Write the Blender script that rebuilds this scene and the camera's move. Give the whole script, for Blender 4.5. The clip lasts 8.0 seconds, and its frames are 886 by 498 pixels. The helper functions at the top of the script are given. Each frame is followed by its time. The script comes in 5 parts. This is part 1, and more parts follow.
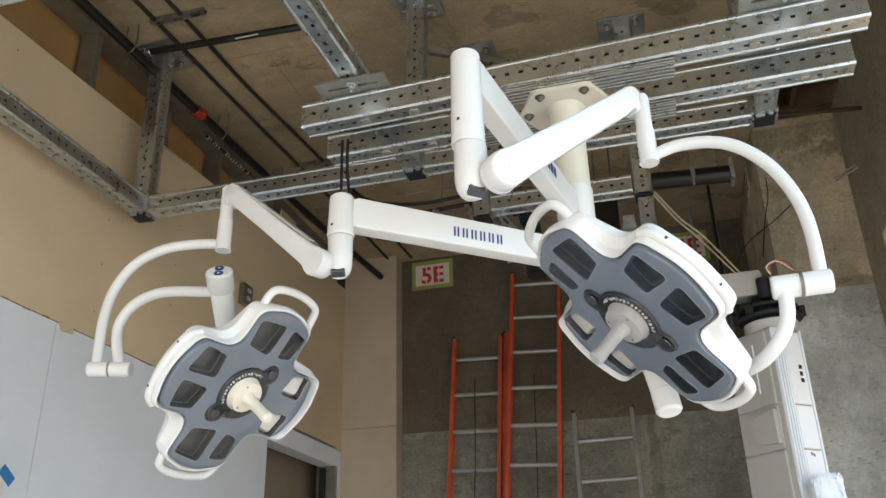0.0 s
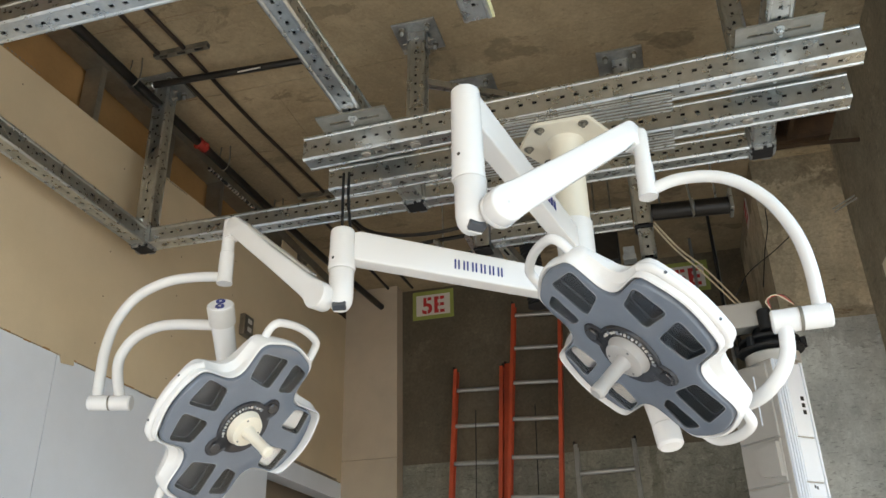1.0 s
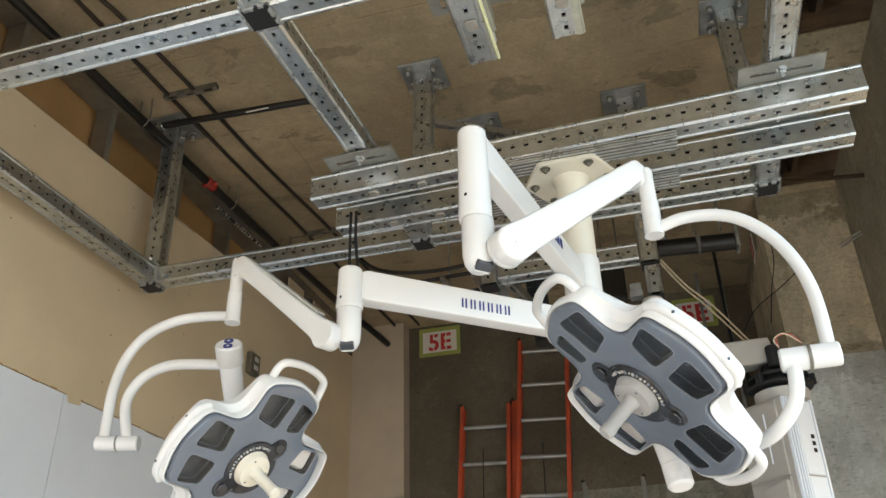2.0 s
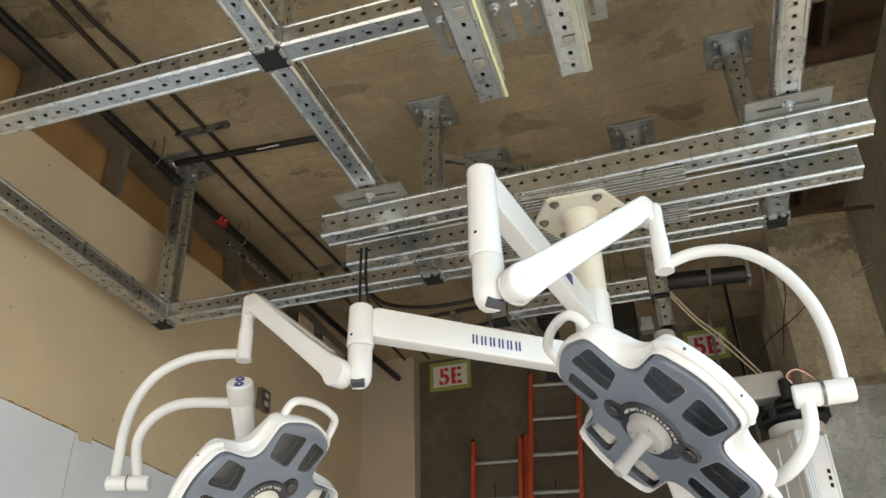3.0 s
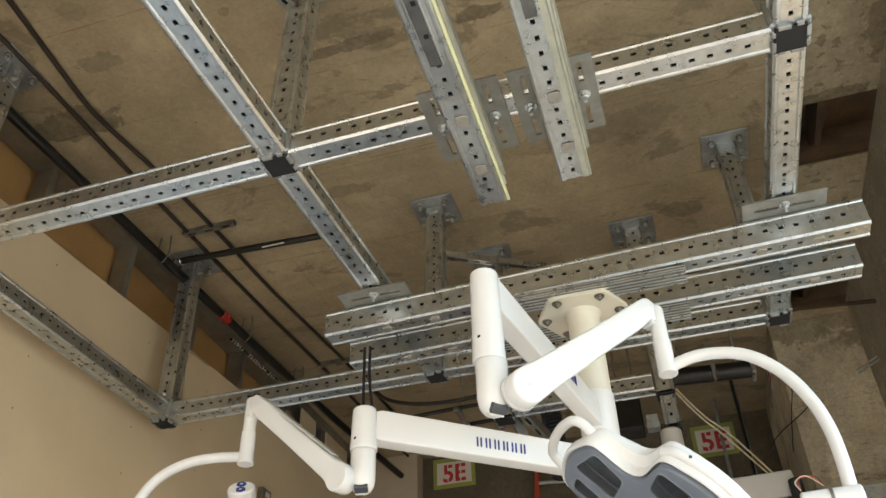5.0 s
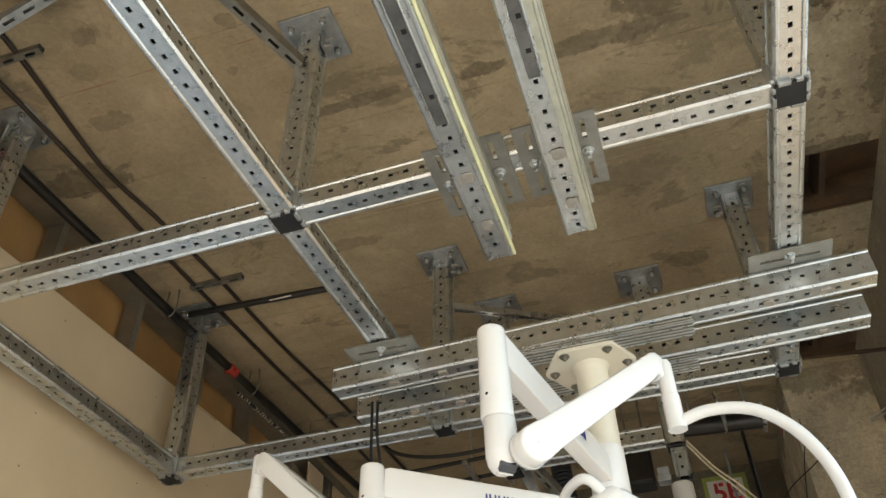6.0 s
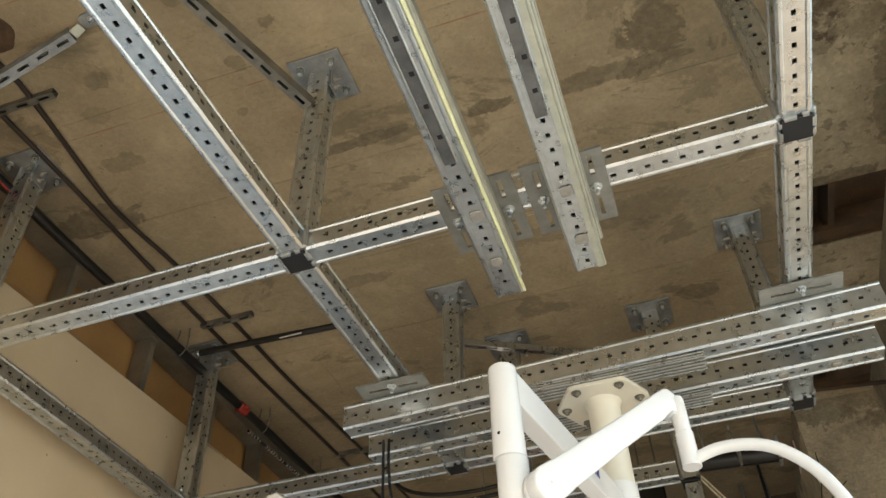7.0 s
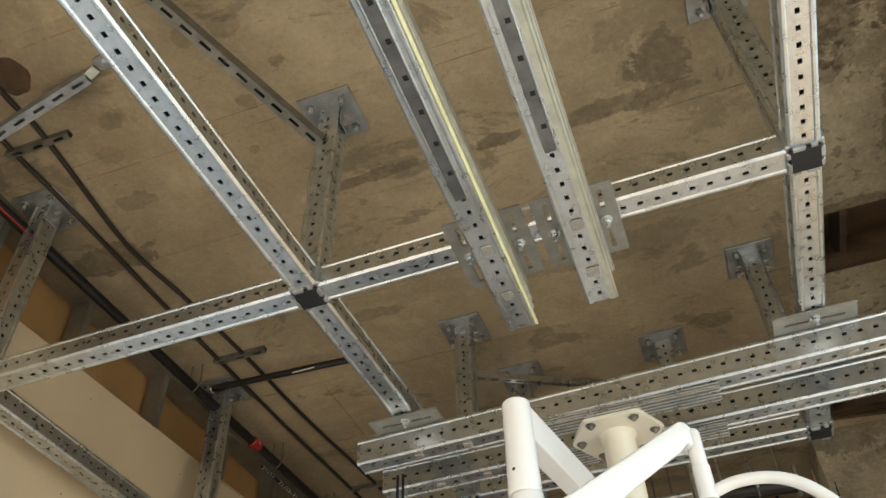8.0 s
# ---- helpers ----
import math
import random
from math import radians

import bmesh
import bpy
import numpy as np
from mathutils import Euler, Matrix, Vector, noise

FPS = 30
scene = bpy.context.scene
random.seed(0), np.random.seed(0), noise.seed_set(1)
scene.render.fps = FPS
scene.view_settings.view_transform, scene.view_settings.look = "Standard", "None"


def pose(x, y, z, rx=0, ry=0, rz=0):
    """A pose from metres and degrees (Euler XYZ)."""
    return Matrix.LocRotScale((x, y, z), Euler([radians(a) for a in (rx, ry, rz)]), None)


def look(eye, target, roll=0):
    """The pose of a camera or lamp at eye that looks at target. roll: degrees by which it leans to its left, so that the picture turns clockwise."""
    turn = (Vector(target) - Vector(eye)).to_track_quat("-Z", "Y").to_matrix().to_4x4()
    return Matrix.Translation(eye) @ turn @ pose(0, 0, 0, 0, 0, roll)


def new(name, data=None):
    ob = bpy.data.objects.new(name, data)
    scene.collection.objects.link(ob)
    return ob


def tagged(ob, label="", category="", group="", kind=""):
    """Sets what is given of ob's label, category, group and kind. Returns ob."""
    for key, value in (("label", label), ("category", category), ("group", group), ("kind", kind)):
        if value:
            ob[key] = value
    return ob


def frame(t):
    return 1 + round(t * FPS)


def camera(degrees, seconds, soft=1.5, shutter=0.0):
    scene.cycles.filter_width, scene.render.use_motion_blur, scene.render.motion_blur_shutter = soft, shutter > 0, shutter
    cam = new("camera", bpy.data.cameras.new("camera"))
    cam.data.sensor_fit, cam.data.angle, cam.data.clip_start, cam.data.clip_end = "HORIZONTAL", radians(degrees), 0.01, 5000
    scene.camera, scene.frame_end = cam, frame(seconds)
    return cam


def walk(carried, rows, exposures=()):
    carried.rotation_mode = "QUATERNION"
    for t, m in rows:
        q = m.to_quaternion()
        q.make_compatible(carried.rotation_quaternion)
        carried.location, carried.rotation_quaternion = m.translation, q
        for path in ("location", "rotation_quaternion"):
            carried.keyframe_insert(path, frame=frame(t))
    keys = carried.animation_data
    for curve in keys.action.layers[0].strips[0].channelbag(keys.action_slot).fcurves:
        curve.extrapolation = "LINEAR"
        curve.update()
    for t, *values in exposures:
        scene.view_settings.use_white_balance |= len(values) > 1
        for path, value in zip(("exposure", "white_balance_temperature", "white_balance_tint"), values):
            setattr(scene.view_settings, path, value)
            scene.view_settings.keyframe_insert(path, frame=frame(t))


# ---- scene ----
cam = camera(56.11, 8.0)
# time, eye, target, lean
PATH = [
    (0, (-0.0266, 0.2147, 1.2960), (-0.9705, 3.7449, 2.9229), -1.395),
    (0.5, (-0.0246, 0.2079, 1.2998), (-0.9618, 3.7112, 2.9875), -1.393),
    (1, (-0.0223, 0.2006, 1.3044), (-0.9511, 3.6749, 3.0555), -1.456),
    (1.5, (-0.0227, 0.1923, 1.3062), (-0.9455, 3.6267, 3.1374), -1.493),
    (3, (-0.0199, 0.1700, 1.3168), (-0.9693, 3.4783, 3.3549), -1.657),
    (3.5, (-0.0186, 0.1617, 1.3207), (-0.9574, 3.4201, 3.4423), -1.706),
    (4, (-0.0150, 0.1513, 1.3232), (-0.9325, 3.3510, 3.5413), -1.798),
    (4.5, (-0.0126, 0.1411, 1.3294), (-0.9105, 3.2873, 3.6305), -1.824),
    (6, (-0.0012, 0.1039, 1.3477), (-0.8687, 3.0421, 3.9196), -2.125),
    (6.5, (-0.0006, 0.0947, 1.3529), (-0.8647, 2.9801, 3.9851), -2.283),
    (7, (0.0019, 0.0873, 1.3562), (-0.8706, 2.9163, 4.0462), -2.385),
    (7.5, (0.0040, 0.0810, 1.3586), (-0.8735, 2.8557, 4.1029), -2.464),
    (8, (0.0057, 0.0704, 1.3615), (-0.8803, 2.7911, 4.1566), -2.596),
]
walk(cam, [(t, look(eye, target, roll)) for t, eye, target, roll in PATH],
     exposures=[(0, 0.84, 7020, 10), (3, 0.87, 7400, 10), (8, 0.82, 7830, 10)])

# ---- world, sun, light ----
world = bpy.data.worlds.new("world")
scene.world = world
world.use_nodes = True
wt = world.node_tree
sky = wt.nodes.new("ShaderNodeTexSky")
sky.sky_type, sky.sun_disc = "NISHITA", False
sky.sun_elevation, sky.sun_rotation = radians(42.3), radians(142.2)
wt.links.new(sky.outputs[0], wt.nodes["Background"].inputs[0])
wt.nodes["Background"].inputs[1].default_value = 0.15
sun_data = bpy.data.lights.new("sun", "SUN")
sun_data.energy, sun_data.angle, sun_data.color = 4.2, radians(0.5), (1.0, 0.89, 0.75)
sun = new("sun", sun_data)
sun.matrix_world = look((6.2, -8.0, 9.2), (0, 0, 0))
# the sky's light in the two open sides of the building
for place, target, wide, watts, tint in (((-1.0, -1.45, 1.75), (-1.0, 6, 1.9), 2.9, 19, (0.78, 0.87, 0.96)), ((1.45, 0.8, 1.75), (-4, 1.6, 1.6), 3.7, 37, (0.36, 0.69, 1.0))):
    glow_data = bpy.data.lights.new("opening_light", "AREA")
    glow_data.shape, glow_data.size, glow_data.size_y = "RECTANGLE", wide, 3.3
    glow_data.energy, glow_data.color = watts, tint
    glow = new("opening_light", glow_data)
    glow.matrix_world = look(place, target)

# ---- materials ----
def material(name, colour, rough=0.5, metal=0.0, vary=0.15, scale=8.0, bump=0.05, stain=None, stain_scale=1.2, stain_amount=0.5, grain=60.0, per_object=0.0, spec=0.5, gloss_vary=0.12):
    m = bpy.data.materials.new(name)
    m.use_nodes = True
    t = m.node_tree
    n, l = t.nodes, t.links
    bsdf = n["Principled BSDF"]
    bsdf.inputs["Metallic"].default_value = metal
    bsdf.inputs["Specular IOR Level"].default_value = spec
    co = n.new("ShaderNodeTexCoord")
    def noise_tex(sc, detail=6.0, r=0.6):
        x = n.new("ShaderNodeTexNoise")
        x.inputs["Scale"].default_value, x.inputs["Detail"].default_value, x.inputs["Roughness"].default_value = sc, detail, r
        l.new(co.outputs["Object"], x.inputs["Vector"])
        return x
    def ramp(src, a, b):
        r = n.new("ShaderNodeMapRange")
        r.inputs["From Min"].default_value, r.inputs["From Max"].default_value = a, b
        l.new(src, r.inputs["Value"])
        return r.outputs[0]
    def mix(fac, a, b, kind="MIX"):
        x = n.new("ShaderNodeMix")
        x.data_type, x.blend_type = "RGBA", kind
        for sock, v in ((x.inputs[0], fac), (x.inputs[6], a), (x.inputs[7], b)):
            if isinstance(v, (int, float)):
                sock.default_value = v
            elif isinstance(v, tuple):
                sock.default_value = (*v[:3], 1)
            else:
                l.new(v, sock)
        return x.outputs[2]
    fine, broad = noise_tex(grain, 4.0), noise_tex(scale)
    dark = tuple(c * (1 - vary) for c in colour)
    light = tuple(min(1, c * (1 + vary)) for c in colour)
    col = mix(ramp(broad.outputs[0], 0.3, 0.7), dark, light)
    col = mix(ramp(fine.outputs[0], 0.25, 0.75), mix(1.0, col, (1 - vary * 0.6,) * 3, "MULTIPLY"), col)
    if stain:
        st = noise_tex(stain_scale, 8.0, 0.62)
        edge = ramp(st.outputs[0], 0.52, 0.66)
        w = n.new("ShaderNodeMath")
        w.operation = "MULTIPLY"
        w.inputs[1].default_value = stain_amount
        l.new(edge, w.inputs[0])
        col = mix(w.outputs[0], col, stain)
    if per_object:
        info = n.new("ShaderNodeObjectInfo")
        v = n.new("ShaderNodeMapRange")
        v.inputs["To Min"].default_value, v.inputs["To Max"].default_value = 1 - per_object, 1 + per_object
        l.new(info.outputs["Random"], v.inputs["Value"])
        hsv = n.new("ShaderNodeHueSaturation")
        l.new(v.outputs[0], hsv.inputs["Value"])
        l.new(col, hsv.inputs["Color"])
        col = hsv.outputs[0]
    l.new(col, bsdf.inputs["Base Color"])
    r = n.new("ShaderNodeMapRange")
    r.inputs["To Min"].default_value, r.inputs["To Max"].default_value = max(0.02, rough - gloss_vary), min(1, rough + gloss_vary)
    l.new(broad.outputs[0], r.inputs["Value"])
    l.new(r.outputs[0], bsdf.inputs["Roughness"])
    if bump:
        b = n.new("ShaderNodeBump")
        b.inputs["Strength"].default_value, b.inputs["Distance"].default_value = bump, 0.01
        l.new(fine.outputs[0], b.inputs["Height"])
        l.new(b.outputs[0], bsdf.inputs["Normal"])
    return m


def concrete(name, colour, dark, rusty, scale=1.0, amount=0.7, stains=(), plane="xy", pitted=0.0, chalk=(), mottle=0.5, grain=0.6):
    """Cast concrete: cloudy, with sharp-edged damp patches, smears, pits and pale laitance."""
    m = bpy.data.materials.new(name)
    m.use_nodes = True
    n, l = m.node_tree.nodes, m.node_tree.links
    bsdf = n["Principled BSDF"]
    bsdf.inputs["Specular IOR Level"].default_value = 0.25
    co = n.new("ShaderNodeTexCoord")

    def noise_tex(sc, detail, rough, shift=0.0, stretch=(1, 1, 1), warp=0.0):
        mp = n.new("ShaderNodeMapping")
        mp.inputs["Location"].default_value = (shift, shift * 0.7, shift * 1.3)
        mp.inputs["Scale"].default_value = stretch
        l.new(co.outputs["Object"], mp.inputs["Vector"])
        x = n.new("ShaderNodeTexNoise")
        x.inputs["Scale"].default_value, x.inputs["Detail"].default_value, x.inputs["Roughness"].default_value, x.inputs["Distortion"].default_value = sc * scale, detail, rough, warp
        l.new(mp.outputs[0], x.inputs["Vector"])
        return x.outputs[0]

    def ramp(src, a, b, lo=0.0, hi=1.0):
        r = n.new("ShaderNodeMapRange")
        for key, v in (("From Min", a), ("From Max", b), ("To Min", lo), ("To Max", hi)):
            r.inputs[key].default_value = v
        l.new(src, r.inputs["Value"])
        return r.outputs[0]

    def mix(fac, a, b, kind="MIX"):
        x = n.new("ShaderNodeMix")
        x.data_type, x.blend_type = "RGBA", kind
        for sock, v in ((x.inputs[0], fac), (x.inputs[6], a), (x.inputs[7], b)):
            if isinstance(v, float):
                sock.default_value = v
            elif isinstance(v, tuple):
                sock.default_value = (*v, 1)
            else:
                l.new(v, sock)
        return x.outputs[2]

    def times(a, b):
        x = n.new("ShaderNodeMath")
        x.operation = "MULTIPLY"
        for sock, v in zip(x.inputs, (a, b)):
            if isinstance(v, float):
                sock.default_value = v
            else:
                l.new(v, sock)
        return x.outputs[0]
    pale = tuple(min(1, c * 1.22 + 0.012) for c in colour)
    col = mix(ramp(noise_tex(1.3, 7, 0.6), 0.35, 0.65), tuple(c * 0.76 for c in colour), pale)
    col = mix(times(ramp(noise_tex(0.8, 8, 0.66, 7.0, (1, 1, 1), 0.4), 0.44, 0.60), 0.75), col, tuple(c * 0.66 for c in colour))
    patches = ramp(noise_tex(1.9, 10, 0.68, 3.0, (1, 1.6, 1), 0.6), 0.565, 0.615)
    col = mix(times(patches, amount), col, dark)
    blots = ramp(noise_tex(6.5, 8, 0.7, 11.0, (1, 1, 1), 0.4), 0.66, 0.70)
    col = mix(times(blots, amount * 0.85), col, dark)
    smears = ramp(noise_tex(5.0, 6, 0.7, 19.0, (0.8, 1.8, 1.0), 0.6), 0.66, 0.74)
    col = mix(times(smears, 0.55), col, tuple(c * 0.6 for c in colour))
    col = mix(times(ramp(noise_tex(11.0, 9, 0.72, 103.0, (1, 1, 1), 0.6), 0.40, 0.66), mottle), col, tuple(c * 0.60 for c in colour))
    col = mix(times(ramp(noise_tex(13.0, 9, 0.72, 113.0, (1, 1, 1), 0.6), 0.55, 0.68), mottle * 0.7), col, tuple(min(1, c * 1.45) for c in colour))
    ragged = noise_tex(6.0, 10, 0.72, 33.0, (1, 1, 1), 0.5)
    patchy = ramp(noise_tex(24.0, 6, 0.7, 61.0), 0.3, 0.6, 0.55, 1.0)
    laitance = ramp(noise_tex(3.3, 9, 0.7, 27.0), 0.62, 0.70)
    col = mix(times(laitance, 0.35), col, tuple(min(1, c * 1.4) for c in colour))
    col = mix(times(ramp(noise_tex(1.1, 9, 0.7, 41.0, (1, 1, 1), 0.8), 0.69, 0.715), 0.8), col, rusty)
    # damp stains with ragged edges: x, y, half-lengths, strength
    for sx, sy, rx, ry, power in stains:
        mp = n.new("ShaderNodeMapping")
        flat = plane == "xy"
        mp.inputs["Location"].default_value = (-sx / rx, -sy / ry, 0) if flat else (-sx / rx, 0, -sy / ry)
        mp.inputs["Scale"].default_value = (1 / rx, 1 / ry, 0) if flat else (1 / rx, 0, 1 / ry)
        l.new(co.outputs["Object"], mp.inputs["Vector"])
        ln = n.new("ShaderNodeVectorMath")
        ln.operation = "LENGTH"
        l.new(mp.outputs[0], ln.inputs[0])
        add = n.new("ShaderNodeMath")
        add.operation = "MULTIPLY_ADD"
        l.new(ragged, add.inputs[0])
        add.inputs[1].default_value = 2.6
        l.new(ln.outputs["Value"], add.inputs[2])
        col = mix(times(times(ramp(add.outputs[0], 2.16, 2.06), patchy), power), col, dark)
    # small scrapes, snapped chalk lines, washed-out horizontal pits
    scrapes = ramp(noise_tex(13.0, 7, 0.75, 71.0, (0.75, 1.7, 1.0), 1.6), 0.645, 0.68)
    col = mix(times(scrapes, 0.9), col, tuple(c * 0.42 for c in colour))
    flecks = ramp(noise_tex(26.0, 5, 0.6, 131.0, (0.7, 1.5, 1.0), 0.8), 0.69, 0.72)
    col = mix(times(flecks, 0.8), col, tuple(c * 0.42 for c in colour))
    for cy, tint in chalk:
        sep = n.new("ShaderNodeSeparateXYZ")
        l.new(co.outputs["Object"], sep.inputs[0])
        gap = n.new("ShaderNodeMath")
        gap.operation = "SUBTRACT"
        gap.inputs[1].default_value = cy
        l.new(sep.outputs[1], gap.inputs[0])
        size = n.new("ShaderNodeMath")
        size.operation = "ABSOLUTE"
        l.new(gap.outputs[0], size.inputs[0])
        col = mix(times(times(ramp(size.outputs[0], 0.0045, 0.0015), ramp(noise_tex(5.0, 8, 0.7, 83.0), 0.42, 0.56)), 0.65), col, tint)
    if pitted:
        col = mix(times(ramp(noise_tex(13.0, 3, 0.6, 91.0, (1, 1, 3.4), 0.4), 0.595, 0.625), pitted), col, tuple(c * 0.36 for c in colour))
        col = mix(times(ramp(noise_tex(4.0, 8, 0.7, 97.0, (1, 1, 0.5)), 0.5, 0.62), pitted * 0.6), col, tuple(min(1, c * 1.25) for c in colour))
    fine = noise_tex(48.0, 7, 0.7)
    col = mix(ramp(fine, 0.36, 0.66, 0.0, grain), col, mix(1.0, col, (0.6, 0.6, 0.6), "MULTIPLY"))
    pit = n.new("ShaderNodeTexVoronoi")
    pit.inputs["Scale"].default_value = 38.0 * scale
    l.new(co.outputs["Object"], pit.inputs["Vector"])
    hole = times(ramp(pit.outputs["Distance"], 0.10, 0.05), ramp(noise_tex(2.4, 3, 0.5, 55.0), 0.5, 0.58))
    col = mix(times(hole, 0.75), col, tuple(c * 0.3 for c in colour))
    l.new(col, bsdf.inputs["Base Color"])
    bsdf.inputs["Roughness"].default_value = 0.88
    b = n.new("ShaderNodeBump")
    b.inputs["Strength"].default_value, b.inputs["Distance"].default_value = 0.45, 0.012
    l.new(mix(0.5, mix(times(hole, 0.9), fine, (0.0, 0.0, 0.0)), noise_tex(9.0, 5, 0.6, 2.0)), b.inputs["Height"])
    l.new(b.outputs[0], bsdf.inputs["Normal"])
    return m


STEEL = material("galvanised_steel", (0.58, 0.605, 0.61), 0.29, 0.95, 0.13, 24.0, 0.05, (0.40, 0.40, 0.38), 5.0, 0.4, 180.0, 0.06, gloss_vary=0.09)
STEEL_DULL = material("dull_zinc", (0.345, 0.355, 0.35), 0.45, 0.75, 0.25, 16.0, 0.06, (0.22, 0.22, 0.205), 6.0, 0.5, 160.0)
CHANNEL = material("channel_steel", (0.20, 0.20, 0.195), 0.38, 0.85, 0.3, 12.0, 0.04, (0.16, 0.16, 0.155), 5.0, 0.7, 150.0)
# darker than the other zinc: the brace's shaded facing is in the colour
STRUT = material("strut_steel", (0.24, 0.225, 0.19), 0.45, 0.75, 0.25, 16.0, 0.06, (0.13, 0.12, 0.10), 6.0, 0.5, 160.0)
NUT_STEEL = material("nut_steel", (0.36, 0.335, 0.295), 0.5, 0.5, 0.2, 30.0, 0.05)
# yellow daylight reflected along the rail edge, put into the colour
YELLOW_GLINT = material("yellow_glint", (0.92, 0.90, 0.56), 0.35, 0.3, 0.15, 20.0, 0.03)
OLIVE_ZINC_GLINT = material("olive_zinc_glint", (0.50, 0.505, 0.415), 0.42, 0.6, 0.15, 20.0, 0.03)
SIDE_ZINC = material("dulled_zinc", (0.40, 0.39, 0.33), 0.5, 0.5, 0.15, 20.0, 0.03)
PLATE = material("plate_steel", (0.27, 0.265, 0.24), 0.55, 0.6, 0.2, 14.0, 0.05)
STUD = material("stud_steel", (0.34, 0.325, 0.28), 0.42, 0.8, 0.2, 6.0, 0.03)
CONCRETE_CEILING = concrete("ceiling_concrete", (0.362, 0.280, 0.176), (0.135, 0.105, 0.066), (0.20, 0.085, 0.03), 1.0, 0.6, stains=(
    (0.285, 2.08, 0.16, 0.18, 0.8), (0.10, 2.265, 0.40, 0.06, 0.7), (-0.42, 2.26, 0.16, 0.04, 0.85), (-1.0, 2.25, 0.34, 0.035, 0.8), (0.285, 3.85, 0.13, 0.07, 0.7), (-2.40, 2.28, 0.30, 0.10, 0.85),
    (0.45, 1.95, 0.42, 0.6, 0.45), (-0.1, 3.1, 0.7, 0.12, 0.4), (-1.119, 1.572, 0.06, 0.05, 0.65), (-1.91, 1.59, 0.08, 0.05, 0.6), (-2.04, 2.0, 0.12, 0.05, 0.5), (-1.39, 3.12, 0.20, 0.05, 0.5), (-0.2, 2.6, 0.05, 0.3, 0.5), (0.62, 3.6, 0.12, 0.5, 0.5),
    (-1.415, 1.351, 0.05, 0.06, 0.5), (-1.236, 1.364, 0.07, 0.06, 0.45), (-1.331, 1.703, 0.05, 0.05, 0.55), (-1.419, 1.927, 0.03, 0.025, 0.5), (-2.0, 1.737, 0.06, 0.05, 0.35)),
    mottle=0.36, grain=0.4, chalk=((1.815, (0.26, 0.09, 0.05)), (1.18, (0.26, 0.09, 0.05)), (2.93, (0.2, 0.12, 0.07))))
CONCRETE_WALL = concrete("wall_concrete", (0.160, 0.133, 0.094), (0.105, 0.092, 0.067), (0.15, 0.08, 0.035), 0.9, 0.6)
CONCRETE_PALE = concrete("pale_concrete", (0.43, 0.355, 0.24), (0.10, 0.070, 0.042), (0.13, 0.075, 0.035), 1.3, 0.22, pitted=0.6, mottle=0.5, stains=(
    (0.93, 2.02, 0.17, 0.38, 0.95), (1.10, 1.98, 0.17, 0.32, 0.95), (0.90, 2.36, 0.08, 0.14, 0.55), (1.06, 2.36, 0.16, 0.10, 0.45), (1.17, 2.65, 0.06, 0.5, 0.5), (0.9, 3.22, 0.4, 0.05, 0.7), (0.8, 1.2, 0.1, 0.3, 0.6)))
CONCRETE_TAN = concrete("tan_concrete", (0.66, 0.57, 0.41), (0.22, 0.185, 0.13), (0.22, 0.12, 0.05), 1.3, 0.45, plane="xz", pitted=0.3, stains=(
    (0.9, 4.12, 0.5, 0.16, 0.8), (1.3, 3.95, 0.25, 0.1, 0.7), (0.75, 3.3, 0.1, 0.35, 0.4), (0.95, 3.05, 0.5, 0.06, 0.5)))
CONCRETE_LOW = concrete("lower_wall_concrete", (0.30, 0.29, 0.24), (0.165, 0.155, 0.12), (0.18, 0.11, 0.06), 1.2, 0.6, plane="xz", pitted=0.5, mottle=0.8, stains=((-0.16, 2.0, 0.05, 0.9, 0.8), (-0.05, 1.6, 0.03, 0.6, 0.6), (-1.0, 2.3, 0.3, 0.2, 0.5), (0.3, 2.1, 0.25, 0.3, 0.5)))
CONCRETE_GREY = concrete("grey_concrete", (0.64, 0.665, 0.64), (0.37, 0.37, 0.345), (0.28, 0.19, 0.11), 1.8, 0.55, plane="xz", pitted=0.55, grain=0.3, stains=((1.1, 2.95, 0.2, 0.12, 0.8), (0.72, 2.0, 0.05, 0.5, 0.5)))
CONCRETE_SIDE = concrete("side_wall_concrete", (0.40, 0.35, 0.26), (0.19, 0.165, 0.115), (0.20, 0.12, 0.05), 0.9, 0.5, pitted=0.3)
DRYWALL = material("primed_drywall", (0.575, 0.465, 0.315), 0.7, 0.0, 0.08, 1.6, 0.08, (0.49, 0.395, 0.265), 0.9, 0.5, 220.0)
# the tan drywall again, with the corner's shade put into the colour
DRYWALL_SHADED = material("shaded_drywall", (0.45, 0.375, 0.29), 0.75, 0.0, 0.12, 1.6, 0.08, (0.36, 0.30, 0.235), 1.2, 0.5, 220.0)
# grey board, with some blue of the sky light added to its colour
DRYWALL_GREY = material("grey_drywall", (0.67, 0.71, 0.77), 0.65, 0.0, 0.06, 1.6, 0.06, (0.60, 0.63, 0.68), 0.9, 0.5, 220.0)
KRAFT = material("kraft_board", (0.36, 0.20, 0.075), 0.8, 0.0, 0.15, 3.0, 0.1)
DULL_BOARD = material("dull_board", (0.26, 0.205, 0.15), 0.8, 0.0, 0.12, 2.0, 0.1)
RUST = material("rusted_steel", (0.085, 0.048, 0.023), 0.8, 0.1, 0.45, 5.0, 0.4, (0.05, 0.035, 0.025), 4.0, 0.8)
WHITE = material("white_enamel", (0.71, 0.70, 0.685), 0.24, 0.0, 0.01, 1.0, 0.0, gloss_vary=0.02)
